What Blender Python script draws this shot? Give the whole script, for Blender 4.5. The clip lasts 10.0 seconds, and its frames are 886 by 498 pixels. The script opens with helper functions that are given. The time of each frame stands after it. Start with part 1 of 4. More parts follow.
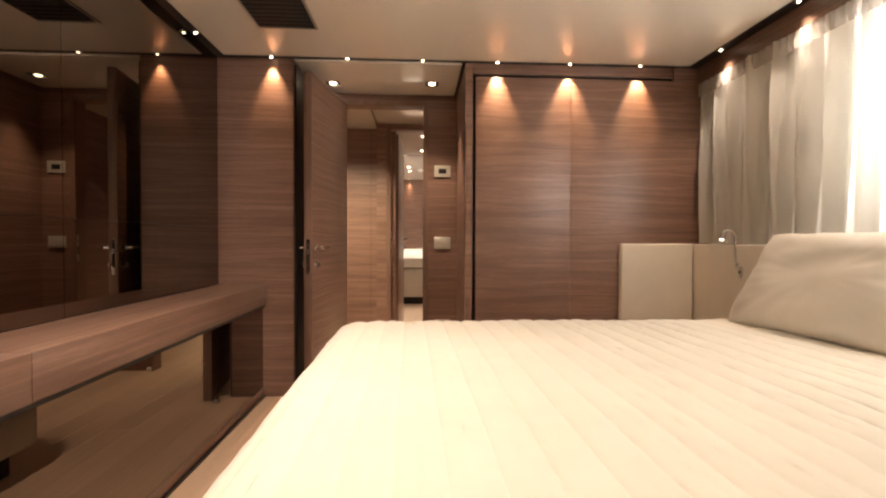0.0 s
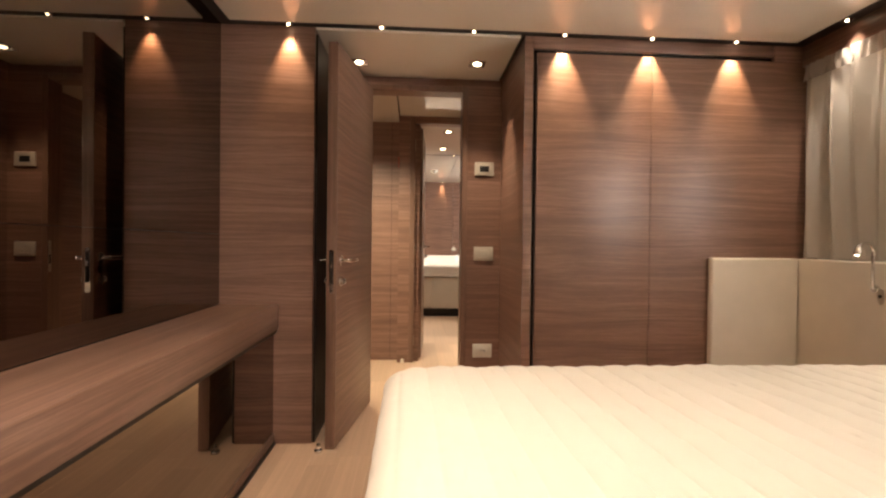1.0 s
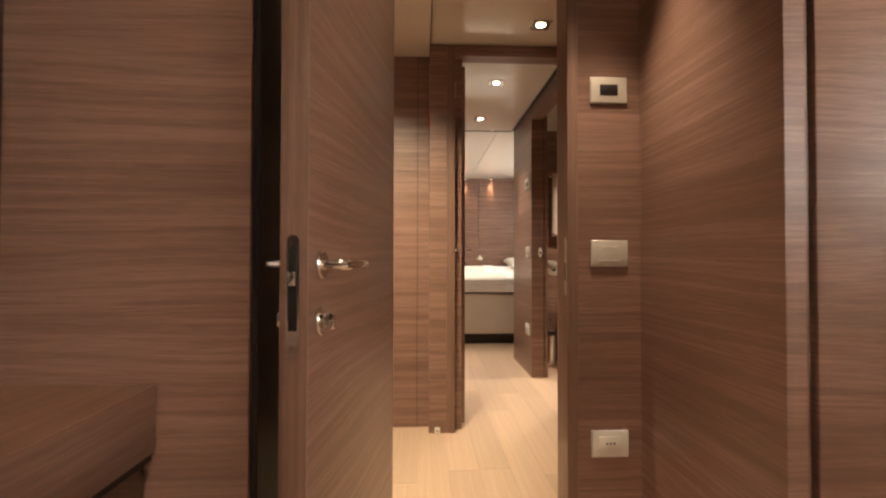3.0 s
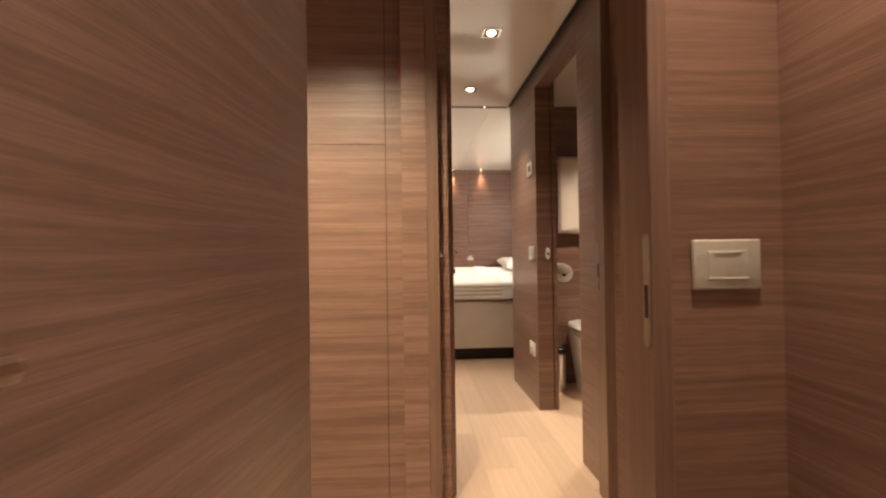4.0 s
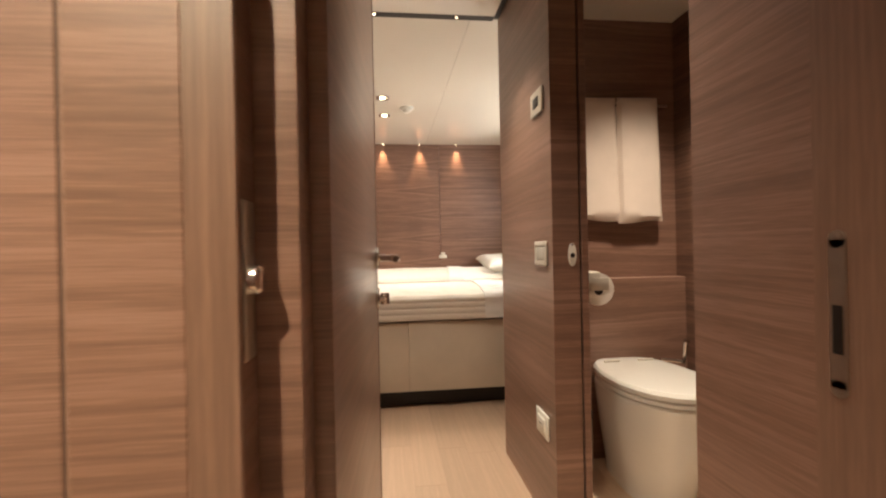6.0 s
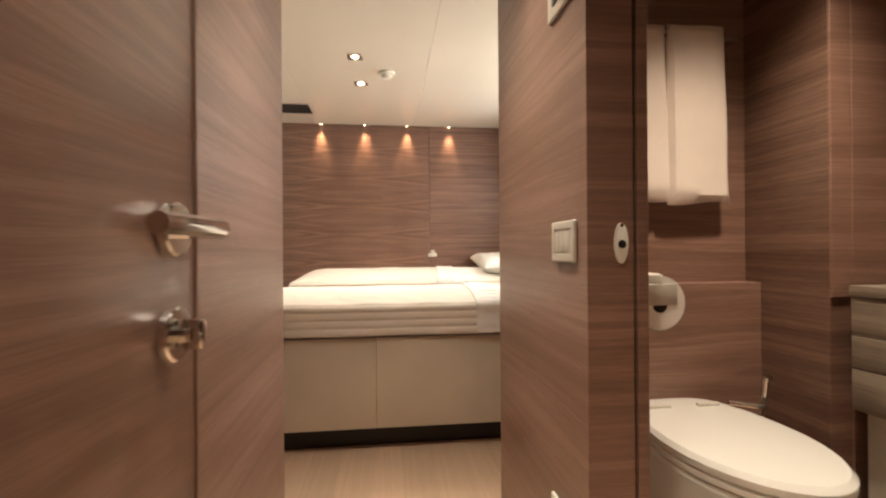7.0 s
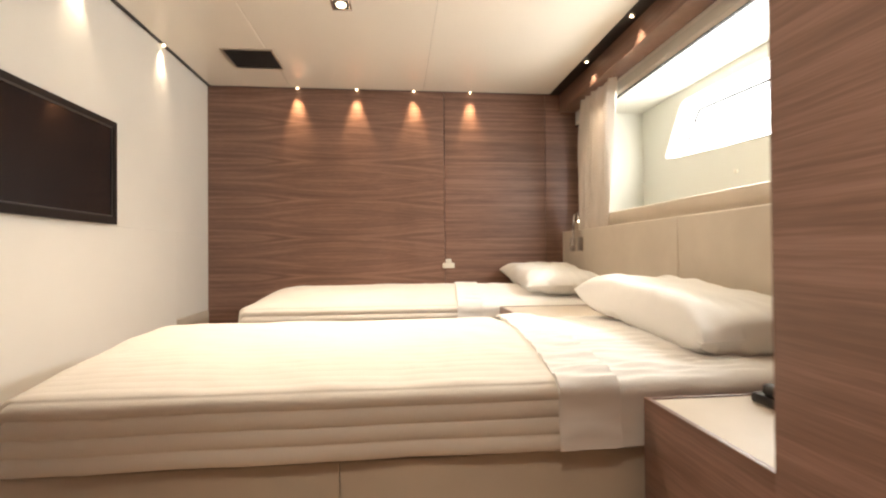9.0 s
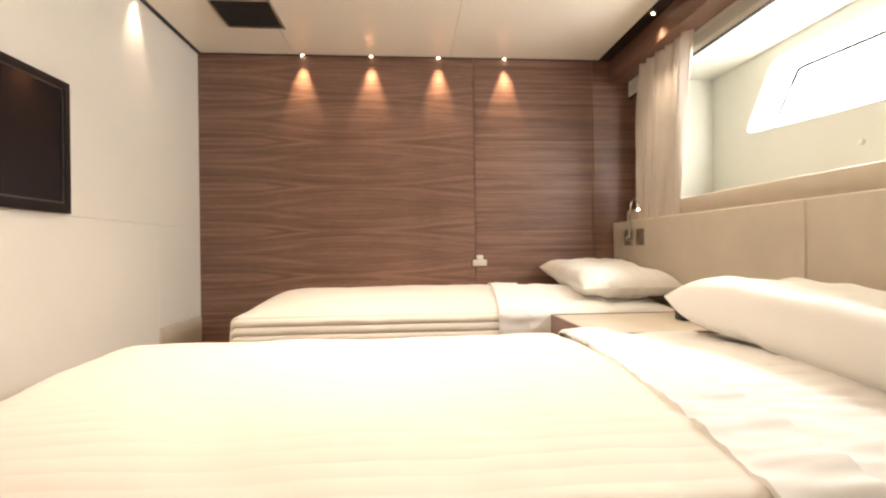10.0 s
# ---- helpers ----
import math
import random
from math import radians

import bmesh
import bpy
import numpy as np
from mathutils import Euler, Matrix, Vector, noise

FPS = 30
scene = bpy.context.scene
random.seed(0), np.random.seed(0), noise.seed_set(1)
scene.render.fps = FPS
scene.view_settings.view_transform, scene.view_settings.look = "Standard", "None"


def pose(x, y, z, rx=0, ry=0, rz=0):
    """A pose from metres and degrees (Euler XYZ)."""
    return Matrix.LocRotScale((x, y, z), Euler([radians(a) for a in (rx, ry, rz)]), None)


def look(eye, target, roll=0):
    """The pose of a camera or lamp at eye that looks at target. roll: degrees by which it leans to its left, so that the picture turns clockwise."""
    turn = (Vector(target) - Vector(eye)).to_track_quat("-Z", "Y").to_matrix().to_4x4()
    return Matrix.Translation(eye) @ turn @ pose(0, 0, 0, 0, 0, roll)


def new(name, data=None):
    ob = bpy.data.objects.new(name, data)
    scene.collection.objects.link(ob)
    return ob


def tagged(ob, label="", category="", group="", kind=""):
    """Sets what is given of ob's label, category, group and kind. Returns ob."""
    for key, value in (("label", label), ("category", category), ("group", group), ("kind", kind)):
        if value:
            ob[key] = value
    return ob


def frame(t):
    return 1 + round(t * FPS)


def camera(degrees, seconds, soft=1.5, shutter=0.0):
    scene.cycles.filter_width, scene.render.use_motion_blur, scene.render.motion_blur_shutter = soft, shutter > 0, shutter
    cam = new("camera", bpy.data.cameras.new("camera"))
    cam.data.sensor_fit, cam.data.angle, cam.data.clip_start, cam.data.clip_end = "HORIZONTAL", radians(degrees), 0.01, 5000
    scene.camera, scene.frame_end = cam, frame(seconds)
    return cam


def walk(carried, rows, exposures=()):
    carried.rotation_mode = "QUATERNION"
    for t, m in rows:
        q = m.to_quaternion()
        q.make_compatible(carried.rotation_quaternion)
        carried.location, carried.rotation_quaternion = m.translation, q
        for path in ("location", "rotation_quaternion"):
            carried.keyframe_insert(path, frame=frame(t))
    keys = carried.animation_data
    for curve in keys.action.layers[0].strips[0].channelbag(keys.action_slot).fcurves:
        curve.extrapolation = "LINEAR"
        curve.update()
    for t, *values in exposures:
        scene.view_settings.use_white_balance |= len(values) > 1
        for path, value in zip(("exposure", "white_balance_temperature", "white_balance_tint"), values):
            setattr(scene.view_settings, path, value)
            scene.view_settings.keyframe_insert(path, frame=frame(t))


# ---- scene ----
cam = camera(88.0, 10.0, soft=2.2, shutter=0.22)
PATH = [
    (0, (0.004, 0.083, 0.95), (0.113, 2.08, 0.911), 0.2),
    (0.5, (-0.067, 0.349, 0.964), (0.035, 2.347, 0.956), 0.6),
    (1, (-0.247, 0.618, 0.984), (-0.124, 2.614, 0.963), 0.7),
    (1.5, (-0.346, 0.902, 0.953), (-0.243, 2.899, 0.941), 0.7),
    (2, (-0.398, 1.294, 0.929), (-0.306, 3.292, 0.926), 0.3),
    (2.5, (-0.432, 1.662, 0.935), (-0.339, 3.66, 0.941), -0.0),
    (2.7, (-0.435, 1.81, 0.914), (-0.342, 3.807, 0.949), 0.2),
    (3.8, (-0.36, 2.587, 0.933), (-0.25, 4.583, 0.965), -0.9),
    (4, (-0.355, 2.735, 0.95), (-0.214, 4.73, 0.976), -0.8),
    (4.5, (-0.278, 3.043, 0.933), (-0.106, 5.036, 0.935), -0.8),
    (5, (-0.222, 3.415, 0.948), (-0.034, 5.406, 0.976), -0.8),
    (5.5, (-0.176, 3.731, 0.965), (0.034, 5.72, 0.994), -1.0),
    (5.7, (-0.163, 3.84, 0.987), (0.067, 5.827, 0.982), -1.3),
    (6.8, (0.014, 4.537, 0.941), (0.255, 6.522, 0.949), -0.6),
    (7, (0.039, 4.657, 0.94), (0.28, 6.643, 0.943), -0.4),
    (7.5, (0.107, 4.964, 0.96), (0.345, 6.95, 0.993), -0.2),
    (8, (0.106, 5.286, 0.968), (0.349, 7.271, 1.001), -0.3),
    (8.5, (0.118, 5.552, 0.963), (0.346, 7.539, 0.991), -0.4),
    (9, (0.111, 5.816, 0.973), (0.308, 7.807, 0.994), -0.5),
    (9.5, (0.06, 6.038, 0.974), (0.224, 8.032, 0.971), -0.6),
    (10, (0.041, 6.3, 0.98), (0.191, 8.295, 0.977), -0.7),
]
walk(cam, [(t, look(eye, target, roll)) for t, eye, target, roll in PATH])

# ---- world and lights ----
world = bpy.data.worlds.new("world")
scene.world = world
world.use_nodes = True
wn = world.node_tree
sky = wn.nodes.new("ShaderNodeTexSky")
sky.sky_type, sky.sun_disc = "NISHITA", False
sky.sun_elevation, sky.sun_rotation = radians(40), radians(60)
wn.links.new(sky.outputs[0], wn.nodes["Background"].inputs[0])
wn.nodes["Background"].inputs[1].default_value = 0.12

WHITE = (1.0, 0.88, 0.72)
WARM, SOFT, CLEAR, DAY = (1.0, 0.66, 0.38), (1.0, 0.79, 0.57), (1.0, 0.81, 0.65), (1.0, 0.975, 0.94)


def spot(name, eye, target, watts, degrees, colour=WARM, blend=0.9, radius=0.012):
    lamp = bpy.data.lights.new(name, "SPOT")
    lamp.energy, lamp.spot_size, lamp.spot_blend, lamp.color, lamp.shadow_soft_size = watts, radians(degrees), blend, colour, radius
    ob = new(name, lamp)
    ob.matrix_world = look(eye, target)
    return ob


def area(name, eye, target, watts, wide, high, colour):
    lamp = bpy.data.lights.new(name, "AREA")
    lamp.shape, lamp.size, lamp.size_y, lamp.energy, lamp.color = "RECTANGLE", wide, high, watts, colour
    ob = new(name, lamp)
    ob.matrix_world = look(eye, target)
    return ob


CEIL_1, CEIL_2, CEIL_E, CEIL_C = 2.02, 2.12, 2.053, 2.04
WALL_SPOTS_1 = [-0.86, -0.418, 0.03, 0.482, 0.928, 1.366]
WALL_SPOTS_2 = [-0.568, -0.166, 0.234, 0.636]
for sx in WALL_SPOTS_1:
    if sx < -0.7 or sx > 0.3:
        spot("wall_spot_light", (sx, 2.858, CEIL_1 - 0.012), (sx, 2.94, 1.45), 20, 62)
for sx in WALL_SPOTS_2:
    spot("wall_spot_light", (sx, 9.03, CEIL_2 - 0.012), (sx, 9.095, 1.6), 20, 50)
for sy in (7.1, 7.78, 8.446):
    spot("wall_spot_light", (-1.15, sy, CEIL_2 - 0.012), (-1.19, sy, 1.6), 13, 64, SOFT)
for sy in (1.54, 2.07, 2.60):
    spot("slot_spot_light", (1.705, sy, CEIL_1 - 0.012), (1.765, sy, 1.0), 19, 80, CLEAR)
for sy in (7.40, 7.94, 8.478):
    spot("slot_spot_light", (1.25, sy, CEIL_2 - 0.012), (1.335, sy, 0.9), 14, 76, SOFT)
# window daylight, in the two openings
area("window_light", (1.835, 7.62, 1.635), (0.3, 7.62, 1.635), 29, 1.45, 0.17, DAY)
area("window_light", (1.972, 1.05, 1.58), (0.0, 1.05, 1.50), 86, 1.2, 0.46, (1.0, 0.97, 0.96))
# ceiling downlights of the rooms: place, swivel in x and y at the floor, watts, cone, tint
# first two and last are unseen, added to light cabin and bathroom
for place, swivel, watts, cone, tint in (((-0.50, 1.40, CEIL_1), (0, 0), 104, 152, CLEAR), ((-0.45, 0.35, CEIL_1), (0, 0), 60, 138, CLEAR),
                                         ((-0.575, 3.264, CEIL_1), (0, 0), 9, 84, SOFT), ((0.097, 3.23, CEIL_1), (0.14, 0.10), 70, 66, SOFT),
                                         ((0.15, 4.20, CEIL_C), (-0.06, 0), 24, 58, SOFT), ((0.06, 4.98, CEIL_E), (0.26, 0.04), 54, 84, WHITE), ((0.055, 5.76, CEIL_E), (0.10, 0.04), 98, 88, WHITE),
                                         ((-0.138, 7.94, CEIL_2), (0, 0), 64, 118, CLEAR), ((-0.149, 7.49, CEIL_2), (0, 0), 76, 106, CLEAR), ((0.98, 5.50, CEIL_E), (0, 0), 112, 106, (1.0, 0.83, 0.64))):
    spot("downlight_light", (place[0], place[1], place[2] - 0.02), (place[0] + swivel[0], place[1] + swivel[1], 0), watts, cone, tint, 1.0, 0.055)

# unseen fill lamps under the corridor ceiling, added to brighten its end wall
CORRIDOR_FILLS = ((-0.58, 118), (-0.98, 80))
for sx, watts in CORRIDOR_FILLS:
    spot("corridor_fill", (sx, 3.62, CEIL_C - 0.06), (sx - 0.12, 4.512, -0.16), watts, 101, (1.0, 0.83, 0.57), 1.0, 0.03)

# ---- materials ----


def material(name, colour=(0.8, 0.8, 0.8), rough=0.5, metal=0.0, coat=0.0):
    m = bpy.data.materials.new(name)
    m.use_nodes = True
    b = m.node_tree.nodes["Principled BSDF"]
    b.inputs["Base Color"].default_value = (*colour, 1)
    b.inputs["Roughness"].default_value, b.inputs["Metallic"].default_value = rough, metal
    b.inputs["Coat Weight"].default_value = coat
    return m


def node(m, kind, **sets):
    n = m.node_tree.nodes.new(kind)
    for key, value in sets.items():
        n.inputs[key.replace("_", " ")].default_value = value
    return n


def link(m, a, b):
    m.node_tree.links.new(a, b)


def ramp(m, fac, stops):
    r = m.node_tree.nodes.new("ShaderNodeValToRGB")
    while len(r.color_ramp.elements) < len(stops):
        r.color_ramp.elements.new(0.5)
    for e, (at, c) in zip(r.color_ramp.elements, stops):
        e.position, e.color = at, (*c, 1)
    link(m, fac, r.inputs["Fac"])
    return r


def noise_at(m, stretch, scale, detail=4.0, rough=0.55, twist=0.0):
    tc = m.node_tree.nodes.new("ShaderNodeTexCoord")
    mp = m.node_tree.nodes.new("ShaderNodeMapping")
    mp.inputs["Scale"].default_value = stretch
    link(m, tc.outputs["Object"], mp.inputs["Vector"])
    n = node(m, "ShaderNodeTexNoise", Scale=scale, Detail=detail, Roughness=rough, Distortion=twist)
    link(m, mp.outputs["Vector"], n.inputs["Vector"])
    return n


def bump(m, height, strength, distance=0.002):
    b = node(m, "ShaderNodeBump", Strength=strength, Distance=distance)
    link(m, height, b.inputs["Height"])
    link(m, b.outputs["Normal"], m.node_tree.nodes["Principled BSDF"].inputs["Normal"])


def veneer(name, dark, mid, light, stretch, rough=0.42, figure=1.0, coat=0.30, vary_by=0.02, leaf=0.0, lens=None):
    """Sliced veneer: fine lines along the grain, contour figure, slow bands; leaf: the height of the matched sheets, which repeat their figure."""
    m = material(name, mid, rough, 0.0, coat)
    nt = m.node_tree
    bsdf = nt.nodes["Principled BSDF"]
    bsdf.inputs["Coat Roughness"].default_value = 0.33
    fine = noise_at(m, tuple(s * (1.0 if s > 2 else 0.42) for s in stretch), 6.0, 8.0, 0.66, 0.1)
    pores = noise_at(m, tuple(s * (2.2 if s > 2 else 3.0) for s in stretch), 8.0, 2.0, 0.5, 0.0)
    bands = noise_at(m, tuple(s * (0.16 if s > 2 else 0.5) for s in stretch), 3.0, 2.0, 0.5, 0.4)
    tc = nt.nodes.new("ShaderNodeTexCoord")
    sep, com = nt.nodes.new("ShaderNodeSeparateXYZ"), nt.nodes.new("ShaderNodeCombineXYZ")
    link(m, tc.outputs["Object"], sep.inputs[0])
    for k, axis in enumerate("XYZ"):
        src = sep.outputs[axis]
        if leaf and axis == "Z":
            mod = node(m, "ShaderNodeMath")
            mod.operation = "PINGPONG"
            mod.inputs[1].default_value = leaf
            if lens:
                shift_z = node(m, "ShaderNodeMath")
                shift_z.operation = "SUBTRACT"
                shift_z.inputs[1].default_value = lens[1]
                link(m, src, shift_z.inputs[0])
                src = shift_z.outputs[0]
            link(m, src, mod.inputs[0])
            src = mod.outputs[0]
        mul = node(m, "ShaderNodeMath")
        mul.operation = "MULTIPLY"
        mul.inputs[1].default_value = 0.85 if stretch[k] < 2 else (2.4 if leaf else 9.0)
        link(m, src, mul.inputs[0])
        link(m, mul.outputs[0], com.inputs[k])
    slow = node(m, "ShaderNodeTexNoise", Scale=1.1, Detail=1.5, Roughness=0.4, Distortion=0.5 * figure)
    link(m, com.outputs[0], slow.inputs["Vector"])
    warped = com.outputs[0]
    if leaf:
        # the grain lines swing with the slow figure and close into lenses where two sheets meet
        swing = node(m, "ShaderNodeMath")
        swing.operation = "MULTIPLY"
        swing.inputs[1].default_value = 0.25
        link(m, slow.outputs["Fac"], swing.inputs[0])
        lift, shift = nt.nodes.new("ShaderNodeCombineXYZ"), nt.nodes.new("ShaderNodeVectorMath")
        lifted = swing.outputs[0]
        if lens:
            # each sheet shows a long pointed eye about the same upright line
            off, sq, cap, tall = (node(m, "ShaderNodeMath") for _ in range(4))
            off.operation, sq.operation, cap.operation, tall.operation = "SUBTRACT", "POWER", "MINIMUM", "MULTIPLY_ADD"
            off.inputs[1].default_value, sq.inputs[1].default_value, cap.inputs[1].default_value, tall.inputs[1].default_value = lens[0], 2.0, 0.42, lens[2]
            link(m, sep.outputs["X"], off.inputs[0])
            link(m, off.outputs[0], sq.inputs[0])
            link(m, sq.outputs[0], cap.inputs[0])
            link(m, cap.outputs[0], tall.inputs[0])
            link(m, lifted, tall.inputs[2])
            lifted = tall.outputs[0]
        link(m, lifted, lift.inputs["Z"])
        link(m, com.outputs[0], shift.inputs[0])
        link(m, lift.outputs[0], shift.inputs[1])
        warped = shift.outputs[0]
    finer = nt.nodes.new("ShaderNodeMapping")
    finer.inputs["Scale"].default_value = tuple(0.9 if s < 2 else (19.0 if leaf else 5.5) for s in stretch)
    link(m, warped, finer.inputs["Vector"])
    streak = node(m, "ShaderNodeTexNoise", Scale=1.0, Detail=7.0, Roughness=0.72, Distortion=0.0)
    link(m, finer.outputs[0], streak.inputs["Vector"])
    ring = node(m, "ShaderNodeMath")
    ring.operation = "MULTIPLY"
    ring.inputs[1].default_value = 7.0
    link(m, slow.outputs["Fac"], ring.inputs[0])
    saw = node(m, "ShaderNodeMath")
    saw.operation = "PINGPONG"
    saw.inputs[1].default_value = 1.0
    link(m, ring.outputs[0], saw.inputs[0])
    total = None
    for source, weight in ((fine.outputs["Fac"], 0.22), (streak.outputs["Fac"], 0.52), (pores.outputs["Fac"], 0.15), (saw.outputs[0], 0.03 * figure), (bands.outputs["Fac"], 0.13)):
        add = node(m, "ShaderNodeMath")
        add.operation = "MULTIPLY_ADD"
        add.inputs[1].default_value = weight
        link(m, source, add.inputs[0])
        if total is None:
            add.inputs[2].default_value = -0.04
        else:
            link(m, total, add.inputs[2])
        total = add.outputs[0]
    r = ramp(m, total, [(0.40, dark), (0.478, tuple((a + b) / 2 for a, b in zip(dark, mid))), (0.522, mid), (0.615, light)])
    info = nt.nodes.new("ShaderNodeObjectInfo")
    hsv = node(m, "ShaderNodeHueSaturation")
    vary = node(m, "ShaderNodeMapRange", To_Min=1 - vary_by, To_Max=1 + vary_by)
    link(m, info.outputs["Random"], vary.inputs["Value"])
    link(m, vary.outputs["Result"], hsv.inputs["Value"])
    link(m, r.outputs["Color"], hsv.inputs["Color"])
    link(m, hsv.outputs["Color"], bsdf.inputs["Base Color"])
    rr = node(m, "ShaderNodeMapRange", From_Min=0.3, From_Max=0.7, To_Min=rough - 0.05, To_Max=rough + 0.1)
    link(m, fine.outputs["Fac"], rr.inputs["Value"])
    link(m, rr.outputs["Result"], bsdf.inputs["Roughness"])
    bump(m, fine.outputs["Fac"], 0.10, 0.001)
    return m


def plain(name, colour, rough, scale=6.0, amount=0.06, grain=250.0, relief=0.08, coat=0.0, metal=0.0):
    """A painted, woven or moulded surface: slow stains and a fine grain."""
    m = material(name, colour, rough, metal, coat)
    bsdf = m.node_tree.nodes["Principled BSDF"]
    slow = noise_at(m, (1, 1, 1), scale, 3.0)
    r = ramp(m, slow.outputs["Fac"], [(0.3, tuple(c * (1 - amount) for c in colour)), (0.7, tuple(min(1, c * (1 + amount)) for c in colour))])
    link(m, r.outputs["Color"], bsdf.inputs["Base Color"])
    fine = noise_at(m, (1, 1, 1), grain, 2.0)
    bump(m, fine.outputs["Fac"], relief, 0.001)
    return m


WALNUT = ((0.165, 0.088, 0.058), (0.258, 0.144, 0.104), (0.318, 0.188, 0.140))
M = {}
M["walnut"] = veneer("walnut veneer, grain level", *WALNUT, (0.9, 0.9, 26), leaf=0.265)
M["walnut_figured"] = veneer("walnut veneer with matched pointed figure", (0.145, 0.076, 0.050), (0.258, 0.144, 0.104), (0.318, 0.188, 0.140), (0.9, 0.9, 26), coat=0.14, leaf=0.1325, lens=(-0.16, 0.958, 0.16))
M["walnut_fine"] = veneer("walnut veneer with fine dark grain", (0.14, 0.073, 0.048), (0.258, 0.144, 0.104), (0.318, 0.188, 0.140), (0.7, 0.7, 34), coat=0.14)
M["walnut_level"] = veneer("walnut veneer with close level grain", *WALNUT, (0.7, 0.7, 32))
M["walnut_lacquer"] = veneer("lacquered walnut veneer", *WALNUT, (0.9, 0.9, 26), 0.38, coat=0.9, leaf=0.265)
# the walnut again with its colours set darker
M["walnut_dark"] = veneer("walnut veneer, darker tone", (0.09, 0.046, 0.03), (0.185, 0.104, 0.072), (0.27, 0.163, 0.116), (0.9, 0.9, 30), leaf=0.265)
M["walnut_desk"] = veneer("walnut veneer along the desk", (0.12, 0.062, 0.04), (0.20, 0.112, 0.079), (0.27, 0.158, 0.114), (24, 0.8, 24), 0.42)
M["walnut_edge"] = veneer("walnut lipping across the grain", (0.165, 0.092, 0.063), (0.225, 0.128, 0.09), (0.275, 0.162, 0.118), (18, 18, 0.9))
M["grey_oak"] = veneer("grey oak", (0.15, 0.115, 0.083), (0.235, 0.19, 0.143), (0.30, 0.25, 0.195), (0.9, 0.9, 22), 0.5)
M["oak"] = veneer("pale oak plank", (0.53, 0.372, 0.252), (0.585, 0.41, 0.283), (0.635, 0.458, 0.322), (14, 0.7, 14), 0.40, 0.5, 0.05, 0.10)
M["oak_joint"] = material("oiled oak joint", (0.49, 0.355, 0.24), 0.8)
M["joint"] = material("dark joint", (0.012, 0.009, 0.007), 0.8)
M["wood_joint"] = material("brown panel joint", (0.075, 0.043, 0.029), 0.7)
# for lacquered parts, and for strips and sheets that stand for shade
M["black"] = plain("black lacquer and gap shade", (0.012, 0.010, 0.009), 0.35)
M["slot"] = plain("black anodised slot", (0.014, 0.011, 0.009), 0.45)
M["ceiling"] = plain("cream lacquered ceiling", (0.80, 0.745, 0.65), 0.10, 1.2, 0.02, 90, 0.01, 0.4)
M["white_panel"] = plain("off-white wall fabric", (0.78, 0.75, 0.68), 0.55, 2.0, 0.03, 400, 0.1)
M["leather"] = plain("cream leather", (0.68, 0.605, 0.50), 0.48, 5.0, 0.05, 320, 0.2)
M["drape"] = plain("off-white cotton drape", (0.70, 0.635, 0.565), 0.8, 5.0, 0.04, 500, 0.2)
M["taupe"] = plain("taupe leather", (0.60, 0.52, 0.41), 0.5, 5.0, 0.05, 320, 0.2)
M["linen_warm"] = plain("cream quilted mattress cotton", (0.75, 0.69, 0.59), 0.85, 3.0, 0.03, 600, 0.25)
M["linen"] = plain("cream quilted cotton", (0.78, 0.73, 0.64), 0.85, 3.0, 0.03, 600, 0.25)
M["sheet"] = plain("white cotton sheet", (0.83, 0.81, 0.76), 0.85, 3.0, 0.02, 600, 0.2)
M["satin"] = plain("champagne satin", (0.63, 0.575, 0.495), 0.42, 4.0, 0.04, 500, 0.15)
M["towel"] = plain("white terry towel", (0.72, 0.62, 0.54), 0.95, 8.0, 0.04, 420, 0.9)
M["ceramic"] = material("white glazed ceramic", (0.80, 0.78, 0.72), 0.12, 0, 0.5)
M["chrome"] = material("chrome", (0.72, 0.70, 0.67), 0.14, 1.0)
M["steel_edge"] = plain("dull steel edge", (0.20, 0.19, 0.18), 0.35, 20, 0.05, 300, 0.03, 0, 0.8)
M["brushed"] = plain("brushed nickel", (0.55, 0.52, 0.47), 0.34, 30, 0.08, 300, 0.05, 0, 1.0)
M["plate"] = plain("champagne metal switch plate", (0.60, 0.56, 0.48), 0.38, 40, 0.04, 300, 0.03, 0, 0.35)
M["rocker"] = plain("dull champagne rocker", (0.52, 0.49, 0.42), 0.45, 40, 0.04, 300, 0.03, 0, 0.2)
M["plate_white"] = plain("ivory plastic", (0.74, 0.71, 0.63), 0.35)
M["paper"] = plain("white paper", (0.85, 0.82, 0.76), 0.9)
M["screen"] = material("dark television glass", (0.006, 0.006, 0.007), 0.12, 0, 0.4)
M["grille"] = plain("black grille", (0.012, 0.012, 0.012), 0.6)
M["red"] = plain("red plastic tag", (0.55, 0.035, 0.02), 0.5)
M["cream_hull"] = plain("cream moulded hull lining", (0.64, 0.64, 0.575), 0.45, 1.5, 0.03, 60, 0.03)
M["mirror_clear"] = material("silvered mirror", (0.62, 0.61, 0.57), 0.01, 1.0)
M["mirror"] = material("smoked bronze mirror", (0.25, 0.215, 0.19), 0.015, 1.0)


def glow(name, colour, strength):
    m = material(name, (0, 0, 0), 0.5)
    b = m.node_tree.nodes["Principled BSDF"]
    b.inputs["Emission Color"].default_value, b.inputs["Emission Strength"].default_value = (*colour, 1), strength
    return m


M["lens"] = glow("lit halogen lens", (1.0, 0.78, 0.5), 15)
# glow set low so the curtain in front does not burn out
M["dim_daylight"] = glow("sky behind glass, weaker glow", (1.0, 0.985, 0.95), 1.6)
M["daylight"] = glow("bright sky behind glass", (1.0, 0.985, 0.95), 5)

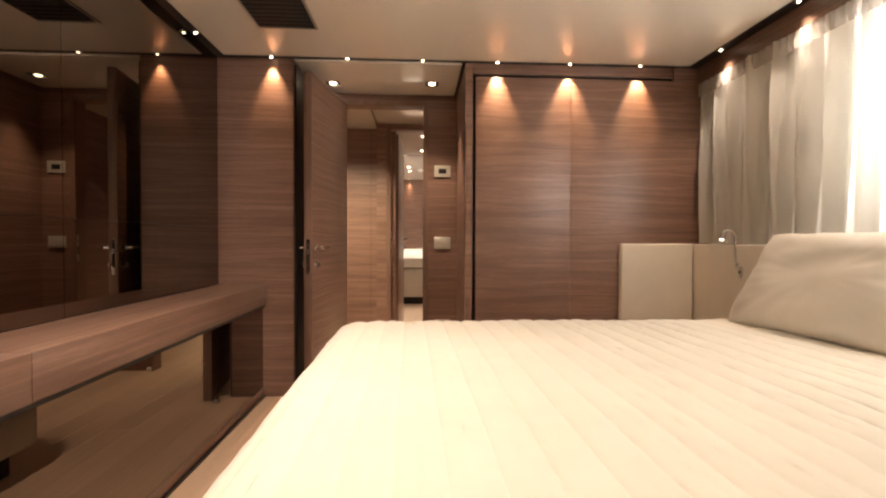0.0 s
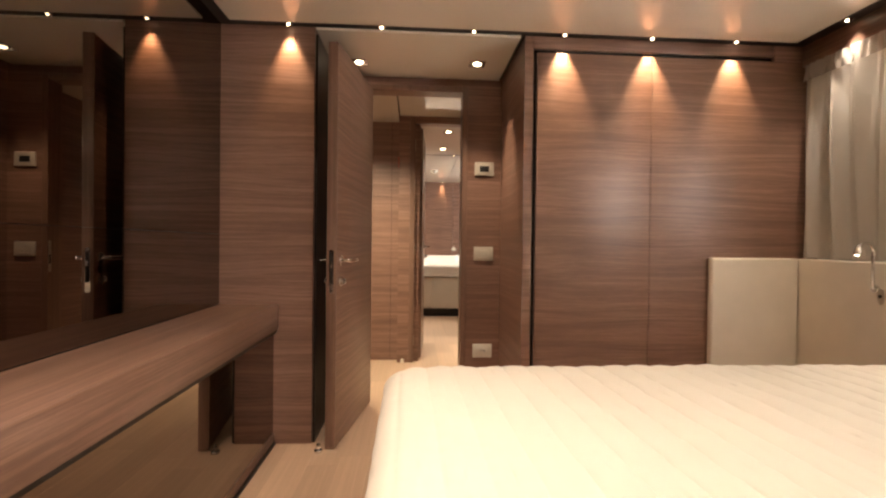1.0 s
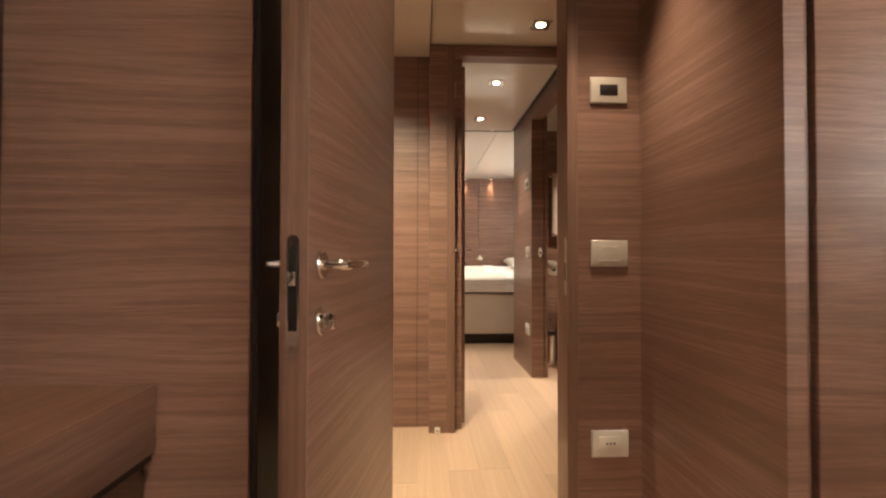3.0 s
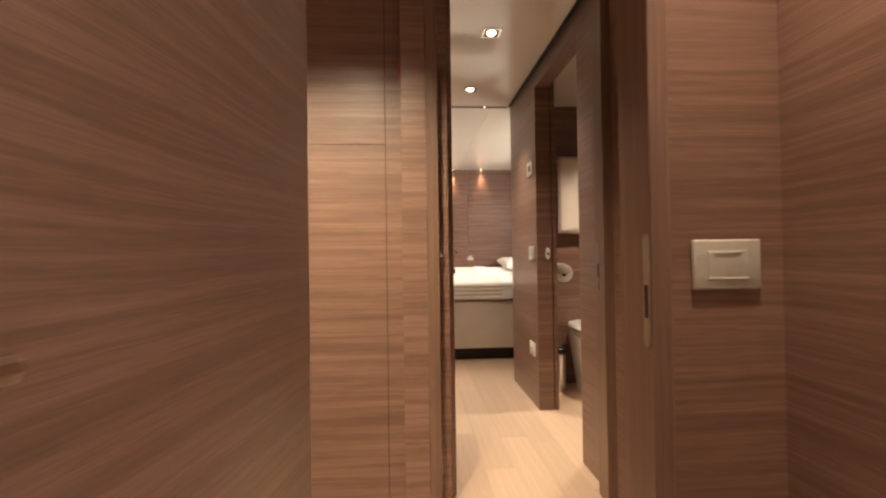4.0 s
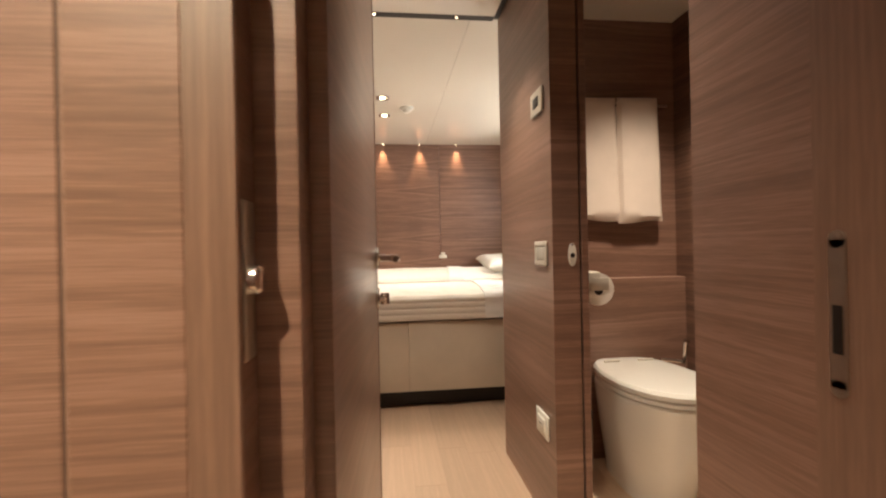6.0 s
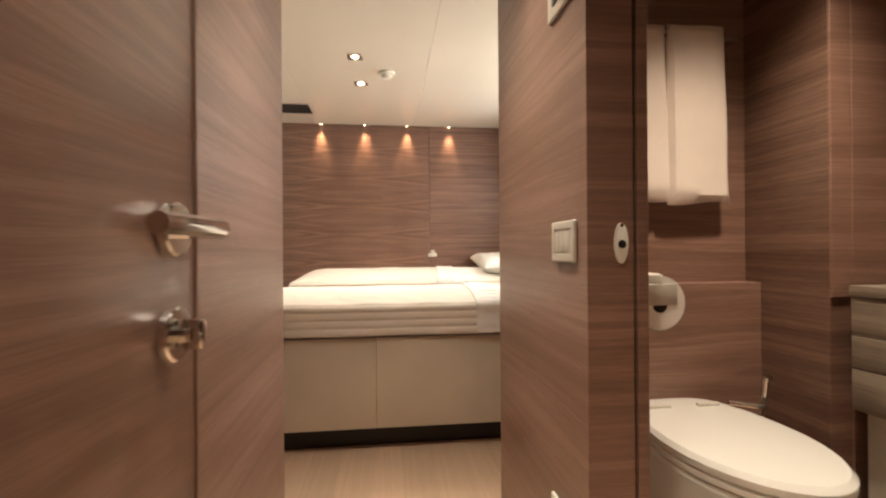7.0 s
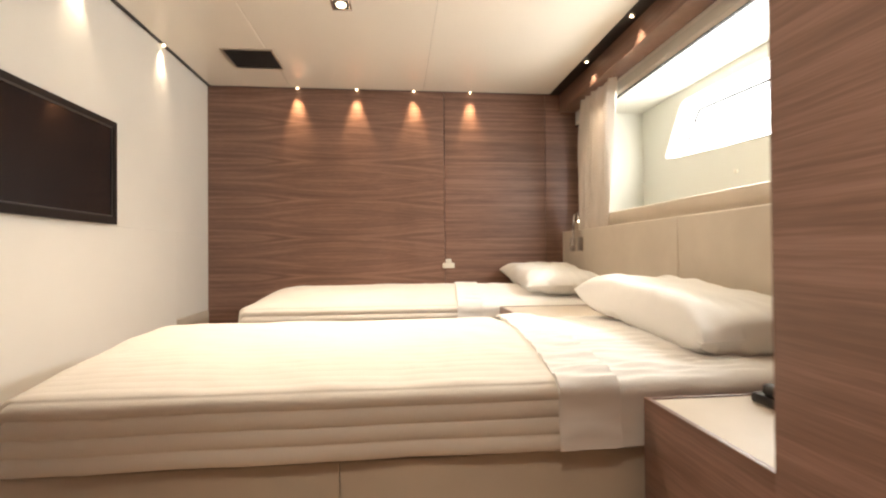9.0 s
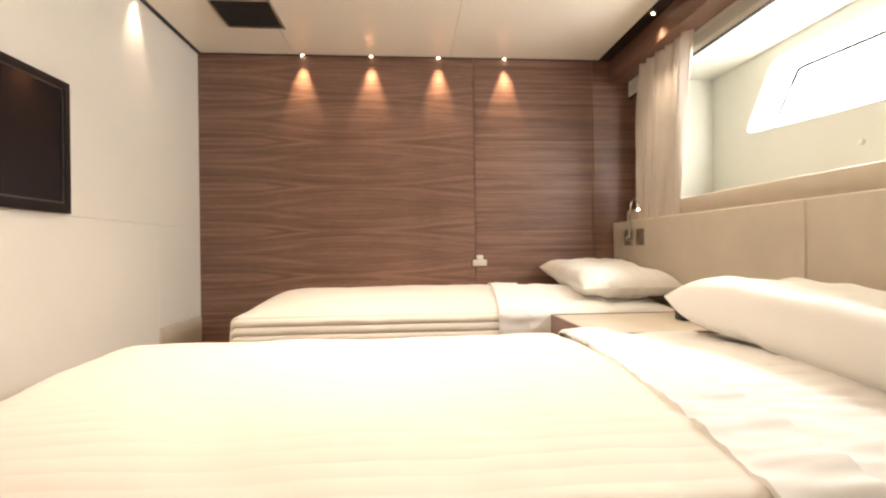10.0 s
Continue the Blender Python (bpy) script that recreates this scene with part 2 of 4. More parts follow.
def voile(name, colour, thin, clear):
    """Cloth that lets light through: thin is the share passed on diffusely, clear the share that is open weave."""
    m = bpy.data.materials.new(name)
    m.use_nodes = True
    nt = m.node_tree
    through_it, front, weave, mix, mix_weave = (nt.nodes.new(k) for k in ("ShaderNodeBsdfTranslucent", "ShaderNodeBsdfDiffuse", "ShaderNodeBsdfTransparent", "ShaderNodeMixShader", "ShaderNodeMixShader"))
    through_it.inputs[0].default_value = front.inputs[0].default_value = (*colour, 1)
    mix.inputs[0].default_value, mix_weave.inputs[0].default_value = thin, clear
    nt.links.new(front.outputs[0], mix.inputs[1]), nt.links.new(through_it.outputs[0], mix.inputs[2])
    nt.links.new(mix.outputs[0], mix_weave.inputs[1]), nt.links.new(weave.outputs[0], mix_weave.inputs[2])
    nt.links.new(mix_weave.outputs[0], nt.nodes["Material Output"].inputs[0])
    return m


M["sheer"] = voile("sheer white voile", (0.84, 0.80, 0.74), 0.60, 0.025)
M["sheer_heading"] = voile("gathered gauze", (0.62, 0.56, 0.50), 0.45, 0.40)

# ---- building helpers ----


def box(bm, x0, x1, y0, y1, z0, z1, bevel=0.0, turn=None, segments=2):
    made = bmesh.ops.create_cube(bm, size=1.0)["verts"]
    for v in made:
        v.co = Vector(((x0 + x1) / 2 + v.co.x * (x1 - x0), (y0 + y1) / 2 + v.co.y * (y1 - y0), (z0 + z1) / 2 + v.co.z * (z1 - z0)))
    if bevel:
        edges = list({e for v in made for e in v.link_edges})
        made = list({v for f in bmesh.ops.bevel(bm, geom=edges, offset=bevel, segments=segments, affect="EDGES", profile=0.5)["faces"] for v in f.verts} | {v for v in made if v.is_valid})
    if turn:
        for v in made:
            v.co = turn @ v.co
    return bm


def tube(bm, path, radius, sides=10):
    """A round bar along a list of points, closed at its ends."""
    rings = []
    pts = [Vector(p) for p in path]
    for i, p in enumerate(pts):
        way = (pts[min(i + 1, len(pts) - 1)] - pts[max(i - 1, 0)]).normalized()
        q = way.to_track_quat("Z", "Y")
        r = radius[i] if isinstance(radius, (list, tuple)) else radius
        rings.append([bm.verts.new(p + q @ Vector((r * math.cos(a), r * math.sin(a), 0))) for a in (2 * math.pi * k / sides for k in range(sides))])
    for a, b in zip(rings, rings[1:]):
        for k in range(sides):
            bm.faces.new((a[k], a[(k + 1) % sides], b[(k + 1) % sides], b[k]))
    bm.faces.new(rings[0][::-1]), bm.faces.new(rings[-1])
    return bm


def disc(bm, centre, axis, radius, depth, sides=24, bevel=0.0):
    c, a = Vector(centre), Vector(axis).normalized()
    if bevel:
        return tube(bm, [c, c + a * (depth - bevel), c + a * depth], [radius, radius, radius - bevel], sides)
    return tube(bm, [c, c + a * depth], radius, sides)


def mesh_of(name, bm, mat, smooth=True):
    bmesh.ops.recalc_face_normals(bm, faces=bm.faces)
    me = bpy.data.meshes.new(name)
    bm.to_mesh(me)
    bm.free()
    if smooth:
        me.polygons.foreach_set("use_smooth", [True] * len(me.polygons))
        me.set_sharp_from_angle(angle=radians(35))
    me.materials.append(M[mat])
    return me


def thing(name, label, category, group="", kind="", at=(0, 0, 0)):
    ob = new(name)
    ob.location = at
    ob.empty_display_size = 0.05
    return tagged(ob, label, category, group, kind)


def part(name, bm, mat, parent, label="", smooth=True):
    ob = new(name, mesh_of(name, bm, mat, smooth))
    ob.parent = parent
    return tagged(ob, label) if label else ob


def solid(name, bm, mat, label="", category="", kind="", group="", smooth=True):
    return tagged(new(name, mesh_of(name, bm, mat, smooth)), label, category, group, kind)


def B(*a, **k):
    return box(bmesh.new(), *a, **k)


def slab(name, mat, *a, label="", category="", bevel=0.0):
    return solid(name, B(*a, bevel=bevel), mat, label, category, "structure")

# ---- structure ----
P_Y, D1_Y, C_Y, MIR, DESK = 2.89, 3.49, 4.512, -1.185, -0.905
BACK2, LEFT2, HEAD2, PART = 9.067, -1.167, 1.31, 0.412
floor = slab("floor", "oak_joint", -1.8, 2.1, -1.4, 9.2, -0.06, -0.004, label="pale oak plank floor with fine dark joints", category="floor")


def ceiling(name, spans, mat="ceiling", label="cream lacquered ceiling panels", lift=0.05):
    bm = bmesh.new()
    for x0, x1, y0, y1, z in spans:
        box(bm, x0, x1, y0, y1, z, z + lift, bevel=0.002, segments=1)
    return solid(name, bm, mat, label, "ceiling", "structure")


ceiling("ceiling_cabin", [(-1.125, 1.667, -1.4, 2.83, CEIL_1), (-0.735, 0.27, 2.885, 3.49, CEIL_1 - 0.004)])
ceiling("ceiling_corridor", [(-1.8, -0.384, 3.56, C_Y, CEIL_C - 0.035), (-0.38, 0.42, 3.56, C_Y - 0.005, CEIL_C)])
ceiling("ceiling_entry", [(-0.287, 0.385, 4.512, 6.11, CEIL_E), (0.535, 1.9, 4.56, 6.15, CEIL_E)])
ceiling("ceiling_twin", [(-1.135, -0.6104, 6.156, 9.03, CEIL_2), (-0.6096, 0.2997, 6.156, 9.03, CEIL_2), (0.3003, 1.216, 6.156, 9.03, CEIL_2)])
# black light slots round the ceilings
slots = bmesh.new()
for x0, x1, y0, y1, z in ((MIR, -1.125, -1.4, 2.89, CEIL_1), (-1.125, 1.75, 2.83, 2.885, CEIL_1), (1.667, 1.75, -1.4, 2.83, CEIL_1), (0.27, 0.29, 2.885, 3.49, CEIL_1),
                          (LEFT2, -1.135, 6.16, BACK2, CEIL_2), (-1.135, 1.30, 9.03, BACK2, CEIL_2), (1.216, 1.30, 6.16, 9.03, CEIL_2), (0.385, PART, 4.512, 6.15, CEIL_E), (-0.287, 0.385, 6.11, 6.153, CEIL_E - 0.008)):
    box(slots, x0, x1, y0, y1, z + 0.008, z + 0.05)
solid("trim_slot", slots, "slot", "black recessed slot round the ceiling panels", "trim", "structure")
# unseen slab added over all rooms to keep the sky light out
sky_cover = bmesh.new()
box(sky_cover, -1.9, 2.3, -1.5, 9.3, 2.2, 2.26)
solid("sky_slab", sky_cover, "black", "unseen black slab above the ceilings that blocks sky light", "deck", "structure")


def wall(name, mat, label, *boxes, bevel=0.001):
    bm = bmesh.new()
    for b in boxes:
        box(bm, *b, bevel=bevel, segments=1)
    return solid(name, bm, mat, label, "wall", "structure")


LW = "walnut veneer wall with level grain"
# first cabin
wall("wall_pillar", "walnut", LW, (-1.30, -0.741, P_Y, 3.56, 0, 2.12))
wall("wall_doorway", "walnut", LW, (-0.741, -0.62, D1_Y, 3.56, 0, 2.12), (0.075, 0.293, D1_Y, 3.56, 0, 2.12), (-0.62, 0.075, D1_Y, 3.56, 1.965, 2.12))
# black sheet added so the narrow gap behind the leaf stays in deep shade
wall("wall_gap_shade", "black", "black sheet that keeps the gap beside the open door dark", (-0.740, -0.728, 2.90, 3.488, 0, 2.0))
wall("wall_recess_side", "walnut", LW, (0.291, 0.335, 2.893, 3.56, 0, 2.12))
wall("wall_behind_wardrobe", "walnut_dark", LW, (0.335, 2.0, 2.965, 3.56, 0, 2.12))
wall("wall_mirror_side", "black", "dark wall behind the mirror panels", (-1.30, MIR - 0.008, -1.5, P_Y, 0, 2.12))
wall("wall_aft", "walnut", LW, (-1.30, 2.05, -1.55, -1.45, 0, 2.12))
wall("wall_hull_side", "cream_hull", "cream hull lining under and round the cabin window", (1.86, 2.02, -1.45, 2.99, 0, 1.05), (1.86, 2.02, -1.45, 0.40, 1.05, 2.12), (1.86, 2.02, 1.92, 2.99, 1.05, 2.12), (1.86, 2.02, 0.40, 1.92, 1.86, 2.12))
# corridor
end_wall = wall("wall_corridor_end", "walnut_level", LW, (-1.9, -0.8660, C_Y, 4.60, 0, 2.12))
for b in ((-0.4454, -0.375, C_Y, 4.60, 0, 2.12), (-0.8622, -0.4484, C_Y, 4.60, 0, 1.3775), (-0.8622, -0.4484, C_Y, 4.60, 1.3805, 2.12)):
    part("panel", B(*b, bevel=0.001, segments=1), "walnut_level", end_wall)
wall("wall_corridor_joint", "wood_joint", "dark panel joint", (-0.87, -0.44, C_Y + 0.0012, 4.59, 0, 2.1))
wall("wall_corridor_port", "walnut", LW, (-1.9, -1.8, 3.56, C_Y, 0, 2.12))
wall("wall_corridor_side", "walnut", LW, (PART, 0.56, 3.56, 4.43, 0, 2.12))
# entry and bathroom
wall("wall_entry_left", "walnut", LW, (-0.42, -0.289, 5.40, 6.16, 0, 2.16), (-0.42, -0.289, 4.60, 5.26, 0, 2.16))
wall("wall_entry_right", "walnut", LW, (PART, 0.50, 4.5105, 4.777, 0, 2.16), (PART, 0.50, 4.777, 5.48, 1.965, 2.16))
wall("wall_partition", "walnut", LW, (PART, 0.505, 5.48, 6.16, 0, 2.16), (0.512, 0.535, 5.48, 6.16, 0, 2.16))
wall("wall_pocket_slot", "joint", "dark pocket door slot", (0.503, 0.514, 5.492, 6.15, 0, 2.1))
wall("wall_bath_back", "walnut", LW, (0.535, 1.40, 6.10, 6.158, 0, 2.16), (0.535, 1.26, 6.03, 6.10, 0, 0.825))
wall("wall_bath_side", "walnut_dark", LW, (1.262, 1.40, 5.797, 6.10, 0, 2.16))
far_wall = wall("wall_bath_far", "walnut", LW, (1.402, 1.9, 5.797, 6.158, 0, 2.16))
wall("wall_bath_hull", "walnut", LW, (1.82, 1.9, 4.56, 5.79, 0, 2.16))
for b in ((1.262, 1.326, 5.79, 5.7965, 0.80, 2.16), (1.329, 1.9, 5.79, 5.7965, 0, 2.16)):
    part("panel", B(*b, bevel=0.001, segments=1), "walnut", far_wall)
wall("wall_bath_near", "walnut", LW, (0.514, 1.9, 4.46, 4.56, 0, 2.16))
wall("wall_behind_left", "walnut", LW, (-1.3, -0.42, 6.10, 6.158, 0, 2.2))
# twin cabin
wall("wall_back", "walnut_figured", "walnut veneer wall with level grain and matched pointed figure", (-1.27, 0.446, BACK2, 9.2, 0, 2.2), bevel=0.0015)
wall("wall_back_end", "walnut_fine", "walnut veneer wall with fine level grain", (0.449, 1.186, BACK2, 9.2, 0, 2.2), (1.189, 1.9, BACK2, 9.2, 0, 2.2), bevel=0.0015)
wall("wall_left", "white_panel", "off-white fabric panel wall in two heights", (-1.27, LEFT2, 6.165, BACK2, 1.1115, 2.2), (-1.27, LEFT2, 6.165, 8.6195, 0.0, 1.1105), (-1.27, LEFT2, 8.6205, BACK2, 0.607, 1.1105), bevel=0.0012)
wall("wall_left_base", "taupe", "taupe leather lower wall panel", (-1.27, LEFT2 + 0.004, 8.621, BACK2, 0, 0.605), bevel=0.003)
wall("wall_right_base", "leather", "cream lining under the window", (1.402, 1.90, 6.165, BACK2, 0, 1.198))
HULL = 1.80
win = [(8.575, 1.556), (8.385, 1.87), (6.75, 1.84), (6.85, 1.436)]


def rounded(points, r, n=5):
    """Corner points of a plane outline, each swapped for a small arc."""
    out = []
    for i, p in enumerate(points):
        p, a, b = Vector(p), Vector(points[i - 1]), Vector(points[(i + 1) % len(points)])
        s, e = p + (a - p).normalized() * r, p + (b - p).normalized() * r
        for k in range(n + 1):
            t = k / n
            out.append((1 - t) ** 2 * s + 2 * t * (1 - t) * p + t * t * e)
    return out


def plate_with_hole(outer, inner, x0, x1):
    """An upright plate across x with an opening through it; both outlines are in y and z and have as many points."""
    bm = bmesh.new()
    rings = [[bm.verts.new((x, *p)) for p in ring] for x in (x0, x1) for ring in (outer, inner)]
    o0, i0, o1, i1 = rings
    n = len(o0)
    for k in range(n):
        j = (k + 1) % n
        bm.faces.new((o0[k], o0[j], i0[j], i0[k])), bm.faces.new((o1[k], i1[k], i1[j], o1[j]))
        bm.faces.new((i0[k], i0[j], i1[j], i1[k])), bm.faces.new((o0[k], o1[k], o1[j], o0[j]))
    return bm


hole = rounded(win, 0.05)
frame_out = [(9.066, 1.20), (9.066, 1.96), (6.22, 1.96), (6.22, 1.20)]
outer = [Vector(p) for p in frame_out for _ in range(6)]
solid("wall_hull", plate_with_hole(outer, hole, HULL, HULL + 0.05), "cream_hull", "cream moulded hull lining with a slanted window opening", "wall", "structure", smooth=False)
slab("ceiling_niche", "cream_hull", 1.42, 1.9, 6.165, 9.066, 1.93, 1.98, label="cream soffit of the window niche", category="ceiling")
win2 = thing("window_2", "slanted frameless hull window with a dark seal", "window", kind="structure")
inset = [Vector(p) for p in rounded([(8.435, 1.541), (8.275, 1.790), (6.95, 1.74), (7.0, 1.46)], 0.02)]
part("pane", plate_with_hole([Vector(p) for p in rounded([(9.0, 1.3), (9.0, 1.95), (6.4, 1.95), (6.4, 1.3)], 0.02)], [Vector(p) for p in hole], HULL + 0.055, HULL + 0.06), "cream_hull", win2)
glass = bmesh.new()
glass.faces.new([glass.verts.new((HULL + 0.045, *(p + (p - Vector((7.7, 1.64))) * 0.02))) for p in hole])
part("sky_pane", glass, "daylight", win2, "bright daylight pane", smooth=False)
part("seal", plate_with_hole([Vector(p) for p in inset], [Vector((p.x + (7.7 - p.x) * 0.012, p.y + (1.64 - p.y) * 0.07)) for p in inset], HULL + 0.03, HULL + 0.036), "joint", win2, "thin dark seal line", smooth=False)
knob = solid("window_catch", disc(bmesh.new(), (HULL + 0.001, 7.95, 1.373), (-1, 0, 0), 0.011, 0.012, bevel=0.003), "plate_white", "small white catch on the hull lining", "catch")
solid("niche_end", B(1.425, 1.80, 8.82, 8.845, 1.2, 1.93), "cream_hull", "cream end panel of the window niche", "wall", "structure")
# first cabin window behind the curtain
win1 = thing("window_1", "bright cabin window behind a sheer curtain", "window", kind="structure")
part("sky_pane", B(1.985, 1.99, 0.42, 1.90, 1.07, 1.84), "dim_daylight", win1, "bright daylight pane")
fr = bmesh.new()
for b in ((1.905, 1.98, 0.402, 0.45, 1.052, 1.858), (1.905, 1.98, 1.87, 1.918, 1.052, 1.858), (1.905, 1.98, 0.45, 1.87, 1.052, 1.09), (1.905, 1.98, 0.45, 1.87, 1.82, 1.858)):
    box(fr, *b, bevel=0.004)
part("window_frame", fr, "cream_hull", win1)

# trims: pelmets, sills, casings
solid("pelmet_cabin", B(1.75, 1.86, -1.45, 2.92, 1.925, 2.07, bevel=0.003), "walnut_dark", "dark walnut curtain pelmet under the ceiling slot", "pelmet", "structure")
pel = bmesh.new()
box(pel, 1.30, 1.42, 6.165, 9.066, 2.0, 2.13, bevel=0.003)
solid("pelmet_twin", pel, "walnut", "walnut curtain pelmet under the ceiling slot", "pelmet", "structure")
solid("lintel", B(1.421, 1.434, 6.165, 9.066, 1.905, 2.06, bevel=0.002), "white_panel", "off-white board over the window niche", "trim", "structure")
solid("lintel_strip", B(1.420, 1.436, 6.165, 9.066, 1.899, 1.904), "joint", "thin dark strip under the niche board", "trim", "structure")
solid("sill_board", B(1.385, 1.45, 6.165, 8.62, 1.128, 1.215, bevel=0.008), "leather", "cream padded board along the window niche", "trim", "structure")


def casing(name, x0, x1, y0, y1, top, wide=0.035, mat="walnut_edge"):
    bm = bmesh.new()
    for b in ((x0, x0 + wide, y0, y1, 0, top), (x1 - wide, x1, y0, y1, 0, top), (x0 + wide, x1 - wide, y0, y1, top - wide, top)):
        box(bm, *b, bevel=0.002, segments=1)
    return solid(name, bm, mat, "walnut door casing", "casing", "structure")


casing("trim_doorway_cabin", -0.62, 0.075, 3.464, 3.575, 1.963)
wall("trim_doorway_twin", "walnut", "deep walnut door casing", (-0.384, -0.293, 4.42, 4.469, 0, 2.035), (-0.384, -0.209, 4.47, 4.56, 0, 2.035), (-0.2495, 0.3745, 4.42, 4.469, 1.978, 2.035), (-0.2085, 0.3745, 4.47, 4.509, 1.978, 2.035))
wall("trim_doorway_jamb", "walnut_level", "walnut door jamb with level grain", (-0.2925, -0.250, 4.424, 4.469, 0, 2.034))
wall("trim_doorway_lip", "walnut_edge", "walnut lipping down the door casing", (-0.2925, -0.250, 4.4185, 4.4235, 0, 2.034), (0.375, PART + 0.1, 4.423, 4.509, 0, 2.035))
solid("trim_stop", B(0.045, 0.052, 3.53, 3.55, 0, 1.925), "joint", "dark door seal", "trim", "structure")

# ---- oak planks, each a piece of the floor ----
rng = random.Random(5)
PW, PL = 0.1345, 1.15
shared = {}


def plank(length, width):
    key = (round(length, 2), round(width, 3))
    if key not in shared:
        shared[key] = mesh_of("plank", B(-key[1] / 2 + 0.0004, key[1] / 2 - 0.0004, 0.0004, key[0] - 0.0004, -0.012, 0, bevel=0.0005, segments=1), "oak", smooth=False)
    return shared[key]


x = -1.6515
row = 0
while x < 1.75:
    y = -1.4 + (row * row * 0.37 + row * 0.29) % PL - PL
    while y < 7.0:
        if y + PL > -0.6:
            start = max(y, -1.445)
            ob = new("plank", plank(y + PL - start, PW))
            ob.location = (x + PW / 2, start, 0)
            ob.parent = floor
        y += PL
    x += PW
    row += 1

# ---- first cabin: mirror, desk ----
mir = thing("wall_mirror", "smoked bronze mirror panels over the walnut ledge", "mirror")
for y0, y1 in ((-1.44, 1.69), (1.692, 2.888)):
    for z0, z1 in ((0.684, 1.019), (1.021, 2.06)):
        part("mirror_pane", B(MIR - 0.006, MIR, y0, y1, z0, z1), "mirror", mir, smooth=False)
low = thing("low_mirror", "smoked mirror panel under the ledge, down to the floor", "mirror")
part("mirror_pane", B(-0.932, -0.926, -1.44, 2.888, 0.055, 0.544), "mirror", low, smooth=False)
part("skirting", B(-0.935, -0.921, -1.44, 2.888, 0.012, 0.054, bevel=0.001), "walnut_desk", low, "walnut skirting strip")
# black strip fills the gap at the floor as its shade
part("gap_shade_strip", B(-0.935, -0.912, -1.44, 2.888, 0.0005, 0.011), "black", low)
desk = thing("wall_ledge", "long walnut wall ledge with a deep front edge", "ledge", at=(0, 0, 0))
for y0, y1 in ((-1.44, 1.2113), (1.2127, 2.888)):
    part("top", B(MIR + 0.001, DESK, y0, y1, 0.560, 0.681, bevel=0.002), "walnut_desk", desk)
# black strip set in as the shade under the ledge front
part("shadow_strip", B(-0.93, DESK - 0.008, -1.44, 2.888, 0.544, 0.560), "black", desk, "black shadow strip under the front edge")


# ---- doors ----
def lever(bm, base, out, along, length=0.115):
    """A lever handle: a rose, a neck and a straight grip."""
    b, o, a = Vector(base), Vector(out), Vector(along)
    disc(bm, b, o, 0.025, 0.009, 20, 0.002)
    tube(bm, [b, b + o * 0.03, b + o * 0.046 + a * 0.006, b + o * 0.050 + a * 0.02, b + o * 0.05 + a * length], [0.009, 0.009, 0.0095, 0.009, 0.008])
    return bm


def turn_knob(bm, base, out):
    b, o = Vector(base), Vector(out)
    disc(bm, b, o, 0.025, 0.008, 20, 0.002)
    tube(bm, [b, b + o * 0.02], 0.008)
    return box(bm, b.x + o.x * 0.02 - 0.010, b.x + o.x * 0.02 + 0.010, b.y - 0.004, b.y + 0.004, b.z - 0.014, b.z + 0.014, bevel=0.003)


def door(name, length, height, at, label, grip=0.96, bolt=0.865, veneered="walnut"):
    """A flush leaf along its own +y from the hinge at the origin; thickness in x from -0.048 to 0."""
    leaf = thing(name, label, "door", kind="structure")
    part("leaf", B(-0.0465, -0.0015, 0.006, length - 0.008, 0.012, height, bevel=0.001), veneered, leaf)
    part("edge_lipping", B(-0.048, 0.0, length - 0.0075, length, 0.010, height + 0.001, bevel=0.0015), "walnut_edge", leaf)
    body = part("lock_plate", box(disc(disc(bmesh.new(), (-0.024, length - 0.0005, bolt - 0.045), (0, 1, 0), 0.011, 0.002), (-0.024, length - 0.0005, grip + 0.04), (0, 1, 0), 0.011, 0.002), -0.035, -0.013, length - 0.0005, length + 0.0015, bolt - 0.045, grip + 0.04), "chrome", leaf, "rounded chrome lock plate")
    part("latch_slot", B(-0.032, -0.016, length + 0.0014, length + 0.0022, bolt - 0.01, grip + 0.03, bevel=0.0004), "black", body)
    part("latch", B(-0.030, -0.018, length, length + 0.008, grip - 0.035, grip - 0.01, bevel=0.002), "chrome", body)
    for side, o in ((0.0, 1), (-0.048, -1)):
        part("handle", lever(bmesh.new(), (side, length - 0.055, grip), (o, 0, 0), (0, -1, 0)), "chrome", leaf, "chrome lever handle")
        part("lock_turn", turn_knob(bmesh.new(), (side, length - 0.055, bolt), (o, 0, 0)), "chrome", leaf, "chrome lock turn")
    leaf.matrix_world = at
    return leaf


# leaf of the first doorway, swung back into the cabin; leaf of the second, swung into the entry
door("door_1", 0.668, 1.925, pose(-0.508, 3.457, 0, 0, 0, 170.9) @ Matrix.Diagonal((-1, 1, 1, 1)), "walnut door standing open against the recess, chrome lever handles", 0.900, 0.80)
door("door_2", 0.63, 1.965, pose(-0.186, 4.525, 0, 0, 0, -3.0), "walnut door standing open along the entry wall, chrome lever handles", veneered="walnut_lacquer")


def strike(name, at):
    st = thing(name, "chrome strike plate let into the door casing", "strike plate")
    part("plate", box(disc(disc(bmesh.new(), (0, 0.001, -0.084), (0, -1, 0), 0.010, 0.002), (0, 0.001, 0.084), (0, -1, 0), 0.010, 0.002), -0.010, 0.010, -0.001, 0.001, -0.084, 0.084), "brushed", st)
    part("slot", B(-0.006, 0.006, -0.0016, 0.0, -0.045, 0.01), "black", st)
    st.matrix_world = at


